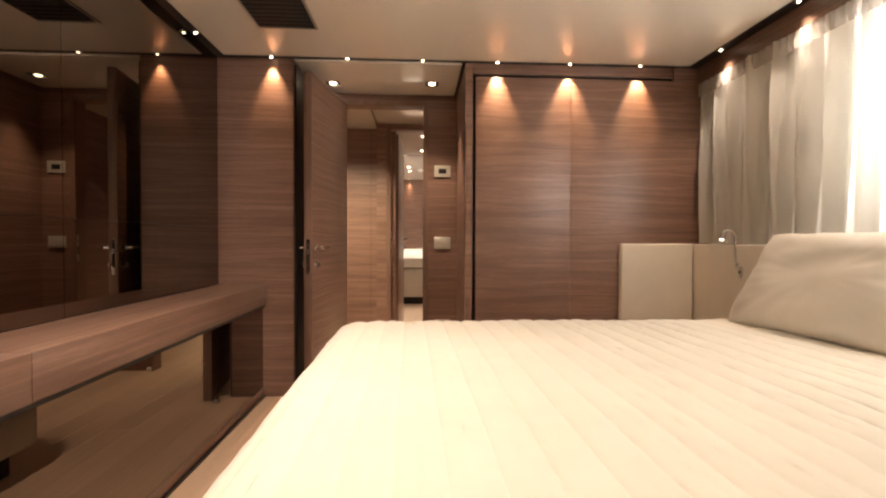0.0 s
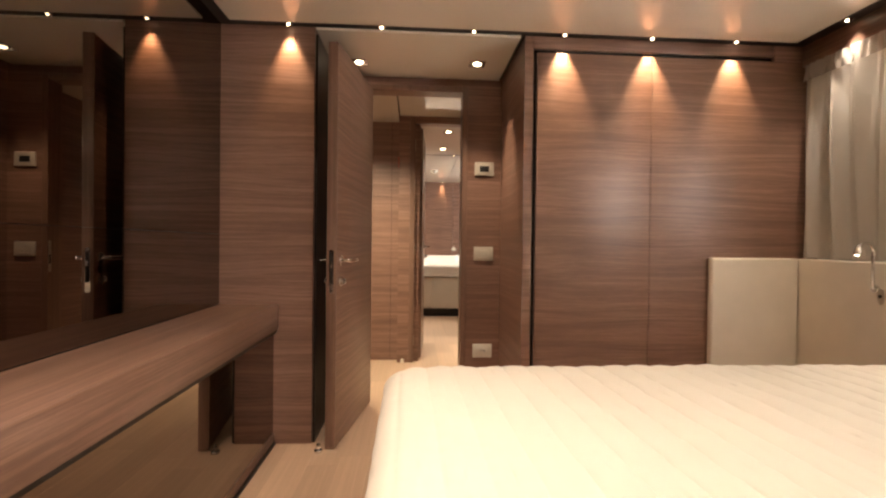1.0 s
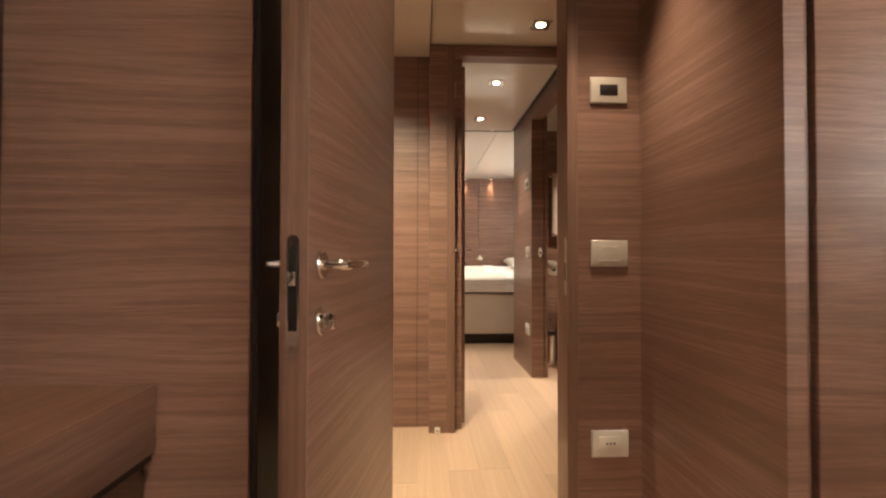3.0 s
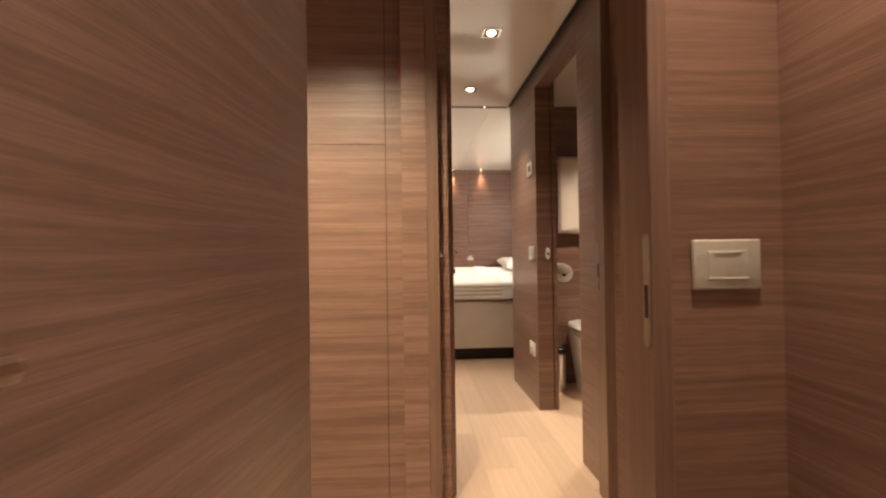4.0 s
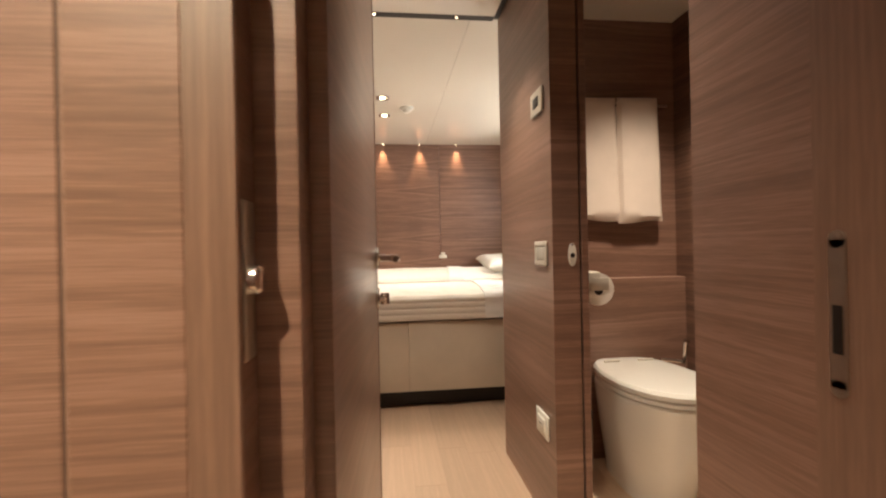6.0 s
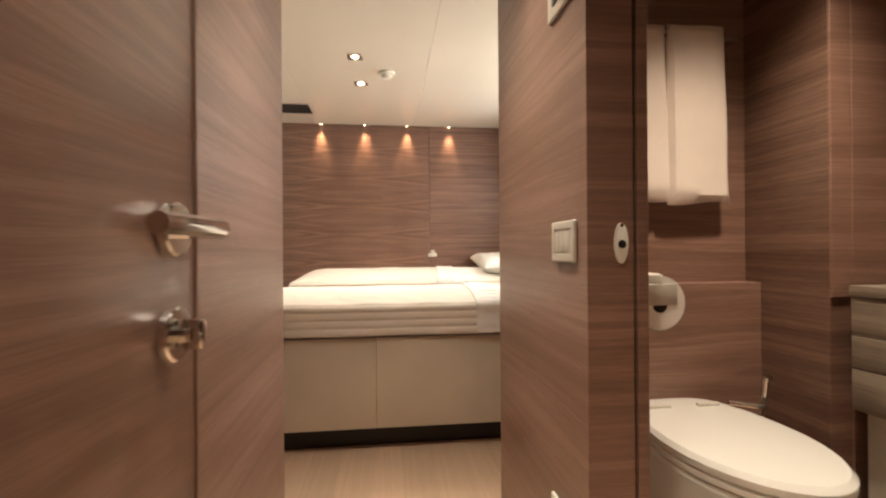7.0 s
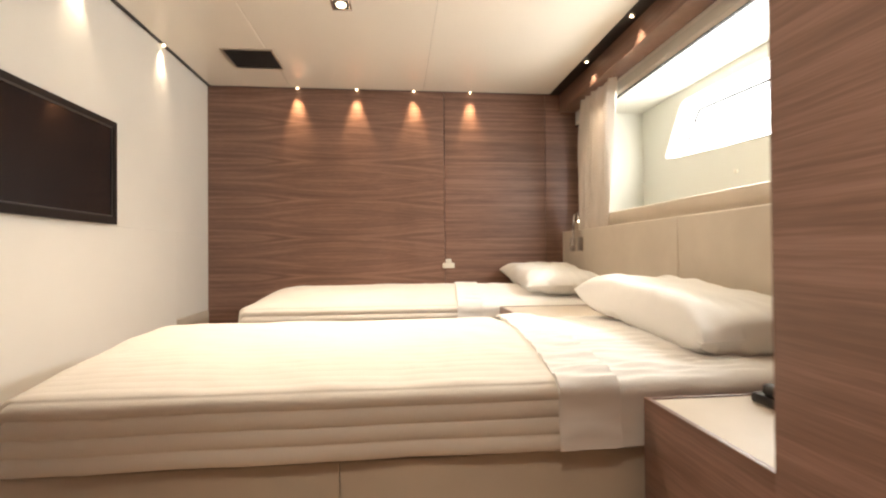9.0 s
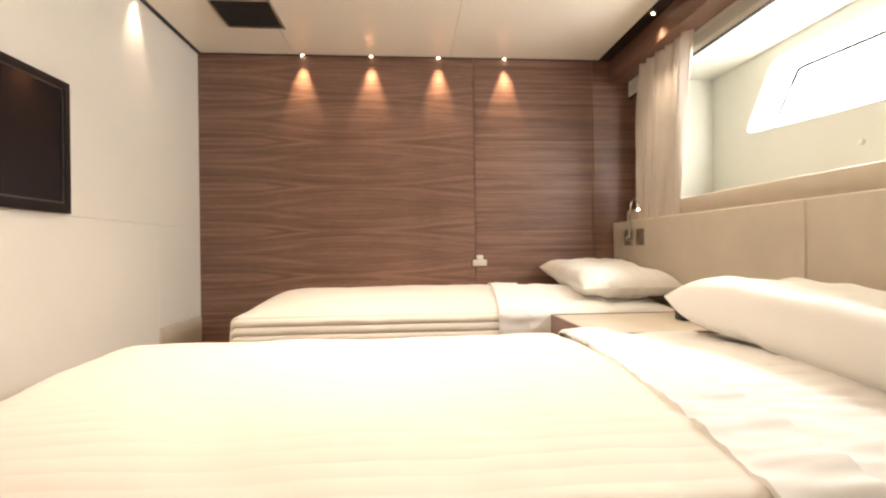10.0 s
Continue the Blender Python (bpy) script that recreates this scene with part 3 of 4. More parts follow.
strike("strike_plate", pose(0.0385, 3.478, 0.885, 0, 0, -90))
strike("strike_plate", pose(0.374, 4.478, 0.897, 0, 0, -90))
for hx, hy, hz in ((-0.2485, 4.446, 1.80), (-0.2485, 4.446, 0.18)):
    hg = thing("concealed_hinge", "chrome concealed hinge in the door casing", "hardware", "casing hardware")
    for dz in (-0.028, 0.028):
        part("leaf_cup", disc(bmesh.new(), (0, 0, dz), (1, 0, 0), 0.013, 0.003, 16, 0.001), "chrome", hg)
    part("plate", B(-0.001, 0.0012, -0.012, 0.012, -0.042, 0.042, bevel=0.0005), "brushed", hg)
    hg.location = (hx, hy, hz)
lk = thing("casing_lock", "dark metal lock keeper in the door casing", "lock")
part("plate", B(-0.001, 0.002, -0.014, 0.014, -0.07, 0.07, bevel=0.0008), "brushed", lk)
part("knob", disc(bmesh.new(), (0.001, 0, 0.0), (1, 0, 0), 0.014, 0.012, 16, 0.003), "chrome", lk)
lk.location = (-0.2495, 4.443, 0.955)
for sx, sy in ((-0.340, 4.414), (0.062, 3.458)):
    stp = thing("door_magnet", "small ivory floor magnet block at the casing foot", "door stop", "door stops")
    part("block", B(-0.014, 0.014, -0.010, 0.006, 0, 0.032, bevel=0.003), "plate_white", stp)
    part("pin", disc(bmesh.new(), (0, -0.010, 0.016), (0, -1, 0), 0.006, 0.004), "chrome", stp)
    stp.location = (sx, sy, 0)
cs = thing("door_stop", "chrome floor door stop at the foot of the open door", "door stop", "door stops")
part("base", disc(bmesh.new(), (0, 0, 0), (0, 0, 1), 0.02, 0.012, 18, 0.003), "chrome", cs)
part("pin", tube(bmesh.new(), [(0, 0, 0.01), (0, 0, 0.032), (0, 0, 0.04)], [0.010, 0.010, 0.006]), "chrome", cs)
cs.location = (-0.69, 2.80, 0)

# ---- wardrobe ----
wd = thing("wardrobe", "built-in walnut wardrobe with two flush doors and dark joints", "wardrobe")
part("carcass", B(0.3355, 1.86, 2.918, 2.963, 0, 2.05), "joint", wd)
part("door", B(0.357, 0.9485, 2.893, 2.917, 0.08, 1.950, bevel=0.001), "walnut", wd)
part("door", B(0.9515, 1.858, 2.893, 2.917, 0.08, 1.950, bevel=0.001), "walnut", wd)
part("top_rail", B(0.3355, 1.60, 2.897, 2.917, 1.972, 2.05, bevel=0.001), "walnut", wd)
part("top_rail", B(1.602, 1.858, 2.893, 2.917, 1.953, 2.05, bevel=0.001), "walnut", wd)
part("stile", B(0.3355, 0.338, 2.893, 2.917, 0, 1.97), "walnut_edge", wd)
part("plinth", B(0.3355, 1.858, 2.901, 2.917, 0.001, 0.078), "walnut_dark", wd)


# ---- switches ----
def wall_plate(name, label, category, at, wide=0.122, high=0.086, inner=None, mat="plate", rockers=0, deep=0.009, pad=False):
    """A wall plate in its own x and z, its back at y = 0, facing -y."""
    t = thing(name, label, category)
    body = B(-wide / 2, wide / 2, -deep, 0, -high / 2, high / 2, bevel=0.004, segments=3)
    if rockers:
        body.faces.ensure_lookup_table()
        front = min(body.faces, key=lambda f: (round(f.calc_center_median().y, 5), -f.calc_area()))
        bmesh.ops.inset_region(body, faces=[front], thickness=0.0165)
        bmesh.ops.inset_region(body, faces=[front], thickness=0.0008, depth=-0.0022)
    part("plate", body, mat, t)
    if inner:
        part("display", B(-inner[0] / 2, inner[0] / 2, -deep - 0.002, -deep + 0.002, -inner[1] / 2, inner[1] / 2, bevel=0.001), inner[2], t)
    if pad:
        part("rocker", B(-0.036, 0.036, -deep - 0.0012, -deep + 0.002, -0.026, 0.024, bevel=0.001), mat, t, "wide flush rocker")
        for z, w in ((0.021, 0.024), (-0.023, 0.035)):
            part("ridge", B(-w, w, -deep - 0.0032, -deep, z - 0.0016, z + 0.0016, bevel=0.0008), "plate_white", t, "thin pale ridge")
    for k in range(rockers):
        w = 0.078 / rockers
        part("rocker", B(-0.039 + k * w + 0.0006, -0.039 + (k + 1) * w - 0.0006, -deep + 0.0002, -deep + 0.004, -0.0215, 0.0215, bevel=0.0008), "rocker", t, "dull grey-beige rocker")
    t.matrix_world = at
    return t


def socket(at, label="ivory power socket in the walnut wall"):
    t = wall_plate("power_socket", label, "socket", at, mat="plate_white")
    part("insert", B(-0.036, 0.036, -0.0125, -0.008, -0.024, 0.024, bevel=0.001), "plate_white", t)
    for k in (-0.012, 0.0, 0.012):
        part("pin_hole", disc(bmesh.new(), (k, -0.0128, 0.002), (0, 1, 0), 0.0035, 0.002, 10), "black", t)


th = wall_plate("thermostat", "champagne thermostat with a dark display", "thermostat", pose(0.184, D1_Y, 1.459), inner=(0.058, 0.036, "black"))
wall_plate("light_switch", "champagne light switch with one wide rocker", "switch", pose(0.184, D1_Y, 0.927), pad=True)
socket(pose(0.184, D1_Y, 0.315))
wall_plate("thermostat", "champagne thermostat with a dark display", "thermostat", pose(PART, 5.60, 1.49, 0, 0, -90), inner=(0.058, 0.036, "black"))
wall_plate("light_switch", "champagne light switch with three flush rockers", "switch", pose(PART, 5.585, 0.955, 0, 0, -90), rockers=3)
socket(pose(PART, 5.60, 0.35, 0, 0, -90))
ov = thing("pocket_door_lock", "white oval pocket door lock with a dark finger hole", "lock")
bm = disc(bmesh.new(), (0, 0, 0), (0, -1, 0), 0.0140, 0.006, 28, 0.002)
for v in bm.verts:
    v.co.z *= 2.75
part("oval_plate", bm, "plate_white", ov)
part("finger_hole", disc(bmesh.new(), (0, -0.005, -0.002), (0, -1, 0), 0.0078, 0.0018), "black", ov)
part("screw", disc(bmesh.new(), (0, -0.005, 0.034), (0, -1, 0), 0.004, 0.0018), "chrome", ov)
ov.location = (0.478, 5.48, 0.95)
tag = solid("warning_tag", B(-0.392, -0.380, C_Y - 0.004, C_Y - 0.001, 1.625, 1.715, bevel=0.0008), "red", "narrow red tag on the walnut panel", "tag")


# ---- soft things ----
def bedding(x0, x1, y0, y1, z0, z1, r, sx=None, sy=None, depth=0.006, crown=0.0, nx=90, ny=90, corner=0.08, seed=0.0, rough=0.004, top=1.0, shear=0.0, foot=0.0, fine=0.0, open_x=False, crown_x=None, flat=4):
    """A cover over a mattress: rounded edges, channel quilting across x (sx) or y (sy), a slight crown and soft unevenness."""
    bm = bmesh.new()
    lx, ly, h = x1 - x0, y1 - y0, z1 - z0
    arc = math.pi * r / 2

    def profile(length, n):
        total = 2 * (h - r) + 2 * arc + (length - 2 * r)
        out = []
        for k in range(n + 1):
            s = total * k / n
            m = min(s, total - s)
            if m < h - r:
                p, d, o = 0.0, h - m, 1.0
            elif m < h - r + arc:
                a = (m - (h - r)) / r
                p, d, o = r * (1 - math.cos(a)), r * (1 - math.sin(a)), math.cos(a)
            else:
                p, d, o = r + m - (h - r + arc), 0.0, 0.0
            left = s < total / 2
            out.append((p if left else length - p, d, (-o if left else o), s))
        return out

    c0, c1 = crown_x or (x0, x1)
    along = [(lx * k / nx, 0.009 if k in (0, nx) else 0.0, 0.0, lx * k / nx) for k in range(nx + 1)] if open_x else profile(lx, nx)
    grid = []
    for px, dx, ox, s in along:
        line = []
        for py, dy, oy, t in profile(ly, ny):
            puff = 0.0
            if sx:
                puff += depth * (abs(math.sin(math.pi * s / sx)) ** 0.3) * (1 + 0.4 * noise.noise(Vector((y0 + py, 0.0, round(s / sx) * 3.7)) * 13.0))
                puff += 0.35 * depth * (1 - abs(math.sin(math.pi * s / sx))) * noise.noise(Vector(((y0 + py) * 34.0, round(s / sx) * 5.3, 2.0)))
            if sy:
                puff += depth * (abs(math.sin(math.pi * t / sy)) ** 0.5)
            x, y, z = x0 + px, y0 + py, z1 - min(h, dx + dy)
            ex, ey = min(px, lx - px), min(py, ly - py)
            if ex < corner and ey < corner:
                vx, vy = corner - ex, corner - ey
                q = max(vx, vy) / max(1e-6, math.hypot(vx, vy))
                vx, vy = vx * q, vy * q
                x = x0 + corner - vx if px < lx / 2 else x1 - corner + vx
                y = y0 + corner - vy if py < ly / 2 else y1 - corner + vy
            up = max(0.0, 1 - abs(ox) - abs(oy))
            wob = rough * noise.noise(Vector((x * 5 + seed, y * 5, z * 5))) + 0.4 * rough * noise.noise(Vector((x * 16 + seed, y * 16, z * 9))) + fine * noise.noise(Vector((x * 9 + seed, y * 42, z * 26)))
            x += shear * (y - (y0 + y1) / 2) + foot * (py / ly) * (1 - px / lx)
            z += (puff * top + wob) * up + crown * up * (1 - min(1.0, abs(2 * (x0 + px - c0) / (c1 - c0) - 1)) ** flat) * (1 - (2 * py / ly - 1) ** 2)
            x += (puff + wob) * ox
            y += (puff + wob) * oy
            line.append(bm.verts.new((x, y, z)))
        grid.append(line)
    for a, b in zip(grid, grid[1:]):
        for k in range(ny):
            bm.faces.new((a[k], b[k], b[k + 1], a[k + 1]))
    return bm


def pillow(wide, high, thick, seed=0.0, crease=0.010, n=44, blunt=1.0):
    """A filled pillow lying in its own x and y, seam at z = 0, with pinched corners and creases."""
    bm = bmesh.new()
    sides = []
    for side in (1, -1):
        grid = []
        for i in range(n + 1):
            line = []
            for j in range(n + 1):
                u, v = 2 * i / n - 1, 2 * j / n - 1
                full = ((1 - abs(u) ** (3.0 * blunt)) * (1 - abs(v) ** (2.6 * blunt))) ** 0.45
                pinch = 1 - 0.05 * (1 - abs(v) ** 2) * (abs(u) ** 3)
                pinch2 = 1 - 0.07 * (1 - abs(u) ** 2) * (abs(v) ** 3)
                x, y = wide / 2 * u * pinch, high / 2 * v * pinch2
                ang = math.atan2(v, u)
                w = crease * (noise.noise(Vector((u * 2.2 + seed, v * 2.2, side))) + 0.7 * noise.noise(Vector((ang * 5 + seed, 1.3 * math.hypot(u, v), side * 3.0))) * math.hypot(u, v) ** 2)
                line.append(bm.verts.new((x, y, side * (thick / 2 * full + w * min(1, full * 2)))))
            grid.append(line)
        for a, b in zip(grid, grid[1:]):
            for k in range(n):
                bm.faces.new((a[k], b[k], b[k + 1], a[k + 1]))
        sides.append(grid)
    bmesh.ops.remove_doubles(bm, verts=bm.verts, dist=0.0004)
    return bm


def curtain(y0, y1, x, z0, z1, folds, deep, seed=0.0, gather=0.0, n=26, slant=0.0):
    """A hanging sheet along y with folds across x, a heading tape on top."""
    bm = bmesh.new()
    k = folds * 14
    rows = []
    for j in range(n + 1):
        t = j / n
        line = []
        for i in range(k + 1):
            s = i / k
            a = 2 * math.pi * folds * s + 2.6 * noise.noise(Vector((s * folds * 0.55 + seed, t * 0.7, 0)))
            amp = deep * (0.7 + 1.0 * noise.noise(Vector((s * folds * 0.4 + seed, 2.0, t * 0.8)))) * (0.55 + 0.45 * math.sin(math.pi * min(1, 0.25 + 0.75 * (1 - t))))
            yy = y0 + (y1 - y0) * s
            yy += (y0 + (y1 - y0) * 0.45 - yy) * gather * math.sin(math.pi * t) + 0.25 * deep * math.sin(2 * a)
            yy += slant * (1 - t)
            fine = 0.30 * amp * math.sin(3.3 * a + 3.0 * noise.noise(Vector((s * folds * 1.3, seed, t * 1.5)))) * (0.5 + 0.5 * t)
            line.append(bm.verts.new((x + amp * math.sin(a) + fine, yy, z0 + (z1 - z0) * t)))
        rows.append(line)
    for a, b in zip(rows, rows[1:]):
        for i in range(k):
            bm.faces.new((a[i], a[i + 1], b[i + 1], b[i]))
    return bm


# ---- first cabin: bed, headboard, pillow, curtain ----
bed = thing("double_bed", "double bed with a cream channel-quilted mattress cover", "bed")
part("plinth", B(-0.22, 1.70, 0.30, 2.0, 0.0, 0.10), "black", bed, "black recessed plinth")
part("base", B(-0.290, 1.715, 0.20, 2.066, 0.10, 0.33, bevel=0.03, segments=4), "leather", bed, "cream leather bed base")
part("mattress_cover", bedding(-0.315, 1.728, 0.18, 2.078, 0.30, 0.598, 0.055, sx=0.079, depth=0.009, crown=0.012, nx=620, ny=220, corner=0.10, shear=-0.016), "linen_warm", bed, "cream quilted cover")
hb = thing("headboard", "cream leather headboard returning along the wardrobe side", "headboard")
part("side_panel", B(1.258, 1.718, 2.850, 2.890, 0.0, 0.932, bevel=0.010, segments=3), "leather", hb)
part("back_panel", B(1.722, 1.80, 1.30, 2.890, 0.0, 0.930, bevel=0.008, segments=3), "leather", hb)
part("back_panel", B(1.722, 1.80, -0.4, 1.296, 0.0, 0.930, bevel=0.008, segments=3), "leather", hb)
part("shelf", B(1.803, 1.858, -1.44, 2.890, 0.86, 0.925, bevel=0.003), "leather", hb)
cu = thing("pillow", "champagne satin pillow leaning on the headboard", "pillow")
part("cushion", pillow(0.80, 0.44, 0.16, 3.0, 0.010, 70, 1.15), "satin", cu)
ax = Vector((0.0, 1.0, 0.0))
lean = Vector((0.20, 0.03, 0.37)).normalized()
mat3 = Matrix((ax, lean, ax.cross(lean))).transposed().to_4x4()
cu.matrix_world = Matrix.Translation((1.462, 1.60, 0.795)) @ mat3
cur = thing("curtain", "sheer white full-width curtain glowing with daylight", "curtain", "cabin curtains")
part("cloth", curtain(-1.3, 2.885, 1.775, 0.936, 1.924, 29, 0.044, 1.0), "sheer", cur)


part("heading", curtain(-1.3, 2.884, 1.752, 1.845, 1.924, 96, 0.012, 3.0, n=8), "sheer_heading", cur, "gathered gauze heading")


def reading_lamp(at, bend=0.036, label="chrome gooseneck reading lamp on the headboard"):
    """Base at the origin on a wall that faces -x; the neck rises and bends over to -x."""
    t = thing("reading_lamp", label, "lamp", "reading lamps")
    part("base", disc(bmesh.new(), (0, 0, -0.06), (-1, 0, 0), 0.018, 0.01, 18, 0.002), "chrome", t)
    arc = [(-0.012, 0, -0.06), (-0.016, 0, 0.02), (-0.017, 0, 0.07)] + [(-0.017 - bend * (1 - math.cos(a)), -0.004, 0.10 + bend * math.sin(a)) for a in (0.3 * k for k in range(10))]
    part("neck", tube(bmesh.new(), arc, 0.0065), "chrome", t)
    e = Vector(arc[-1])
    head = part("head", tube(bmesh.new(), [e + Vector((0, 0, 0.012)), e, e + Vector((-0.006, 0, -0.032))], [0.006, 0.011, 0.013]), "chrome", t, "slim chrome lamp head")
    part("lens", disc(bmesh.new(), e + Vector((-0.006, 0, -0.0325)), (-0.18, 0, -1), 0.007, 0.002, 14), "lens", head)
    t.matrix_world = at
    return t


reading_lamp(pose(1.722, 2.46, 0.875))
sw = thing("headboard_switch", "brushed oval switch on the cream headboard", "switch")
bm = disc(bmesh.new(), (0, 0, 0), (-1, 0, 0), 0.016, 0.005, 22, 0.001)
for v in bm.verts:
    v.co.z *= 2.2
part("plate", bm, "brushed", sw)
part("button", disc(bmesh.new(), (-0.004, 0, 0), (-1, 0, 0), 0.008, 0.003, 16), "black", sw)
sw.location = (1.722, 2.435, 0.785)


# ---- ceiling fittings ----
def slot_spot(x, y, z):
    t = thing("slot_spotlight", "small lit chrome spotlight in the black ceiling slot", "spotlight", "slot spotlights")
    part("ring", tube(tube(bmesh.new(), [(0, 0, 0.018), (0, 0, 0.004), (0, 0, 0)], [0.020, 0.020, 0.017], 18), [(0, 0.02, 0.006), (0, 0.028, 0.006)], 0.004, 8), "chrome", t)
    part("lens", disc(bmesh.new(), (0, 0, -0.0005), (0, 0, -1), 0.0068, 0.004, 16, 0.002), "lens", t)
    t.location = (x, y, z)


for sx in WALL_SPOTS_1:
    slot_spot(sx, 2.856, CEIL_1 + 0.004)
for sx in WALL_SPOTS_2:
    slot_spot(sx, 9.049, CEIL_2 + 0.004)
for sy in (2.07, 2.60, 1.54, 1.0, 0.47):
    slot_spot(1.705, sy, CEIL_1 + 0.004)
for sy in (2.56, 1.6, 0.6):
    slot_spot(-1.155, sy, CEIL_1 + 0.004)
for sy in (7.1, 7.78, 8.446):
    slot_spot(-1.151, sy, CEIL_2 + 0.004)
for sy in (7.40, 7.94, 8.478):
    slot_spot(1.257, sy, CEIL_2 + 0.004)
for sx in (-0.17, 0.21):
    slot_spot(sx, 6.131, CEIL_E + 0.004)


def downlight(x, y, z):
    t = thing("downlight", "square chrome recessed ceiling downlight, lit", "downlight", "recessed downlights")
    fr = bmesh.new()
    for b in ((-0.046, 0.046, -0.046, -0.034), (-0.046, 0.046, 0.034, 0.046), (-0.046, -0.034, -0.034, 0.034), (0.034, 0.046, -0.034, 0.034)):
        box(fr, *b, -0.005, 0.004, bevel=0.001, segments=1)
    part("frame", fr, "chrome", t)
    part("well", B(-0.034, 0.034, -0.034, 0.034, -0.001, 0.001), "black", t)
    lamp = part("bulb", disc(bmesh.new(), (0, 0, -0.001), (0, 0, -1), 0.022, 0.006, 20, 0.003), "lens", t)
    t.location = (x, y, z)


# fixtures above the bed and in the bathroom are assumed, out of view
for place in ((-0.575, 3.264, CEIL_1 - 0.004), (0.097, 3.23, CEIL_1 - 0.004), (0.06, 4.98, CEIL_E), (0.055, 5.76, CEIL_E), (-0.138, 7.94, CEIL_2), (-0.149, 7.49, CEIL_2), (-0.50, 1.40, CEIL_1), (-0.45, 0.35, CEIL_1), (0.98, 5.50, CEIL_E), (0.15, 4.20, CEIL_C)):
    downlight(*place)
# assumed fixtures at the added corridor fill lamps, out of view too
for sx, watts in CORRIDOR_FILLS:
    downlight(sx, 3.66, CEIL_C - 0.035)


def vent(x0, x1, y0, y1, z):
    t = thing("ceiling_vent", "square black air vent in the cream ceiling", "vent", "ceiling vents")
    fr = bmesh.new()
    for b in ((x0, x1, y0, y0 + 0.012), (x0, x1, y1 - 0.012, y1), (x0, x0 + 0.012, y0 + 0.012, y1 - 0.012), (x1 - 0.012, x1, y0 + 0.012, y1 - 0.012)):
        box(fr, *b, z - 0.006, z + 0.002, bevel=0.001, segments=1)
    part("frame", fr, "brushed", t)
    part("backing", B(x0 + 0.012, x1 - 0.012, y0 + 0.012, y1 - 0.012, z - 0.001, z + 0.001), "black", t)
    n = 9
    for k in range(n):
        yy = y0 + 0.02 + (y1 - y0 - 0.04) * (k + 0.5) / n
        part("slat", B(x0 + 0.012, x1 - 0.012, yy - 0.009, yy + 0.009, z - 0.004, z - 0.0012, bevel=0.0005, segments=1), "grille", t)


vent(-0.805, -0.505, 2.08, 2.468, CEIL_1)
vent(-0.86, -0.576, 8.44, 8.713, CEIL_2)
sd = thing("smoke_detector", "round white ceiling smoke detector", "smoke detector")
part("base", disc(bmesh.new(), (0, 0, 0), (0, 0, -1), 0.055, 0.016, 28, 0.004), "plate_white", sd)
part("dome", tube(bmesh.new(), [(0, 0, -0.014), (0, 0, -0.03), (0, 0, -0.04)], [0.036, 0.034, 0.022], 24), "plate_white", sd)
sd.location = (0.042, 7.729, CEIL_2)

# ---- bathroom ----
wc = thing("toilet", "white ceramic toilet with a closed lid and chrome hinges", "toilet")
TX, TB, TL = 0.925, 5.965, 0.56


def oval(bm, rows, n=40):
    """Rings of a D-shaped oval: (z, half width, front reach, back reach) measured from the middle of the back."""
    rings = []
    for z, w, front, back in rows:
        ring = []
        for k in range(n):
            a = 2 * math.pi * k / n
            c, s = math.cos(a), math.sin(a)
            reach = front if s < 0 else back
            px = w * (abs(c) ** (0.5 if s > 0 else 1.0)) * (1 if c > 0 else -1)
            ring.append(bm.verts.new((px, s * reach, z)))
        rings.append(ring)
    for a, b in zip(rings, rings[1:]):
        for k in range(n):
            bm.faces.new((a[k], a[(k + 1) % n], b[(k + 1) % n], b[k]))
    bm.faces.new(rings[0][::-1]), bm.faces.new(rings[-1])
    return bm


part("bowl", oval(bmesh.new(), [(0.0, 0.125, 0.17, 0.285), (0.05, 0.13, 0.18, 0.287), (0.2, 0.158, 0.22, 0.288), (0.32, 0.176, 0.255, 0.29), (0.395, 0.182, 0.27, 0.29), (0.405, 0.175, 0.262, 0.288)]), "ceramic", wc)
part("seat", oval(bmesh.new(), [(0.408, 0.176, 0.268, 0.255), (0.412, 0.184, 0.278, 0.262), (0.424, 0.184, 0.278, 0.262), (0.428, 0.178, 0.27, 0.256)]), "ceramic", wc)
lid = part("lid", oval(bmesh.new(), [(0.431, 0.178, 0.272, 0.282), (0.434, 0.186, 0.282, 0.288), (0.450, 0.187, 0.282, 0.288), (0.462, 0.178, 0.268, 0.278), (0.467, 0.13, 0.2, 0.22)]), "ceramic", wc)
for hx in (-0.078, 0.078):
    part("hinge", tube(bmesh.new(), [(hx - 0.034, 0.19, 0.468), (hx + 0.034, 0.19, 0.468)], 0.008), "plate", wc, "bright metal seat hinge")
wc.location = (0.915, 5.742, 0)
js = thing("bidet_spray", "chrome hand spray with its valve on the walnut wall", "spray")
part("valve", tube(bmesh.new(), [(-0.09, 0.0, -0.045), (-0.02, -0.03, -0.05), (0.0, -0.03, -0.05)], 0.009), "chrome", js)
part("handset", tube(bmesh.new(), [(0.005, -0.03, -0.12), (0.005, -0.03, -0.02), (0.006, -0.036, 0.03), (0.007, -0.045, 0.045)], [0.008, 0.009, 0.011, 0.014]), "chrome", js)
part("hose", tube(bmesh.new(), [(0.005, -0.03, -0.12), (0.01, -0.02, -0.22), (-0.02, -0.015, -0.34), (-0.06, -0.01, -0.40)], 0.006), "brushed", js)
js.location = (1.185, 5.975, 0.50)


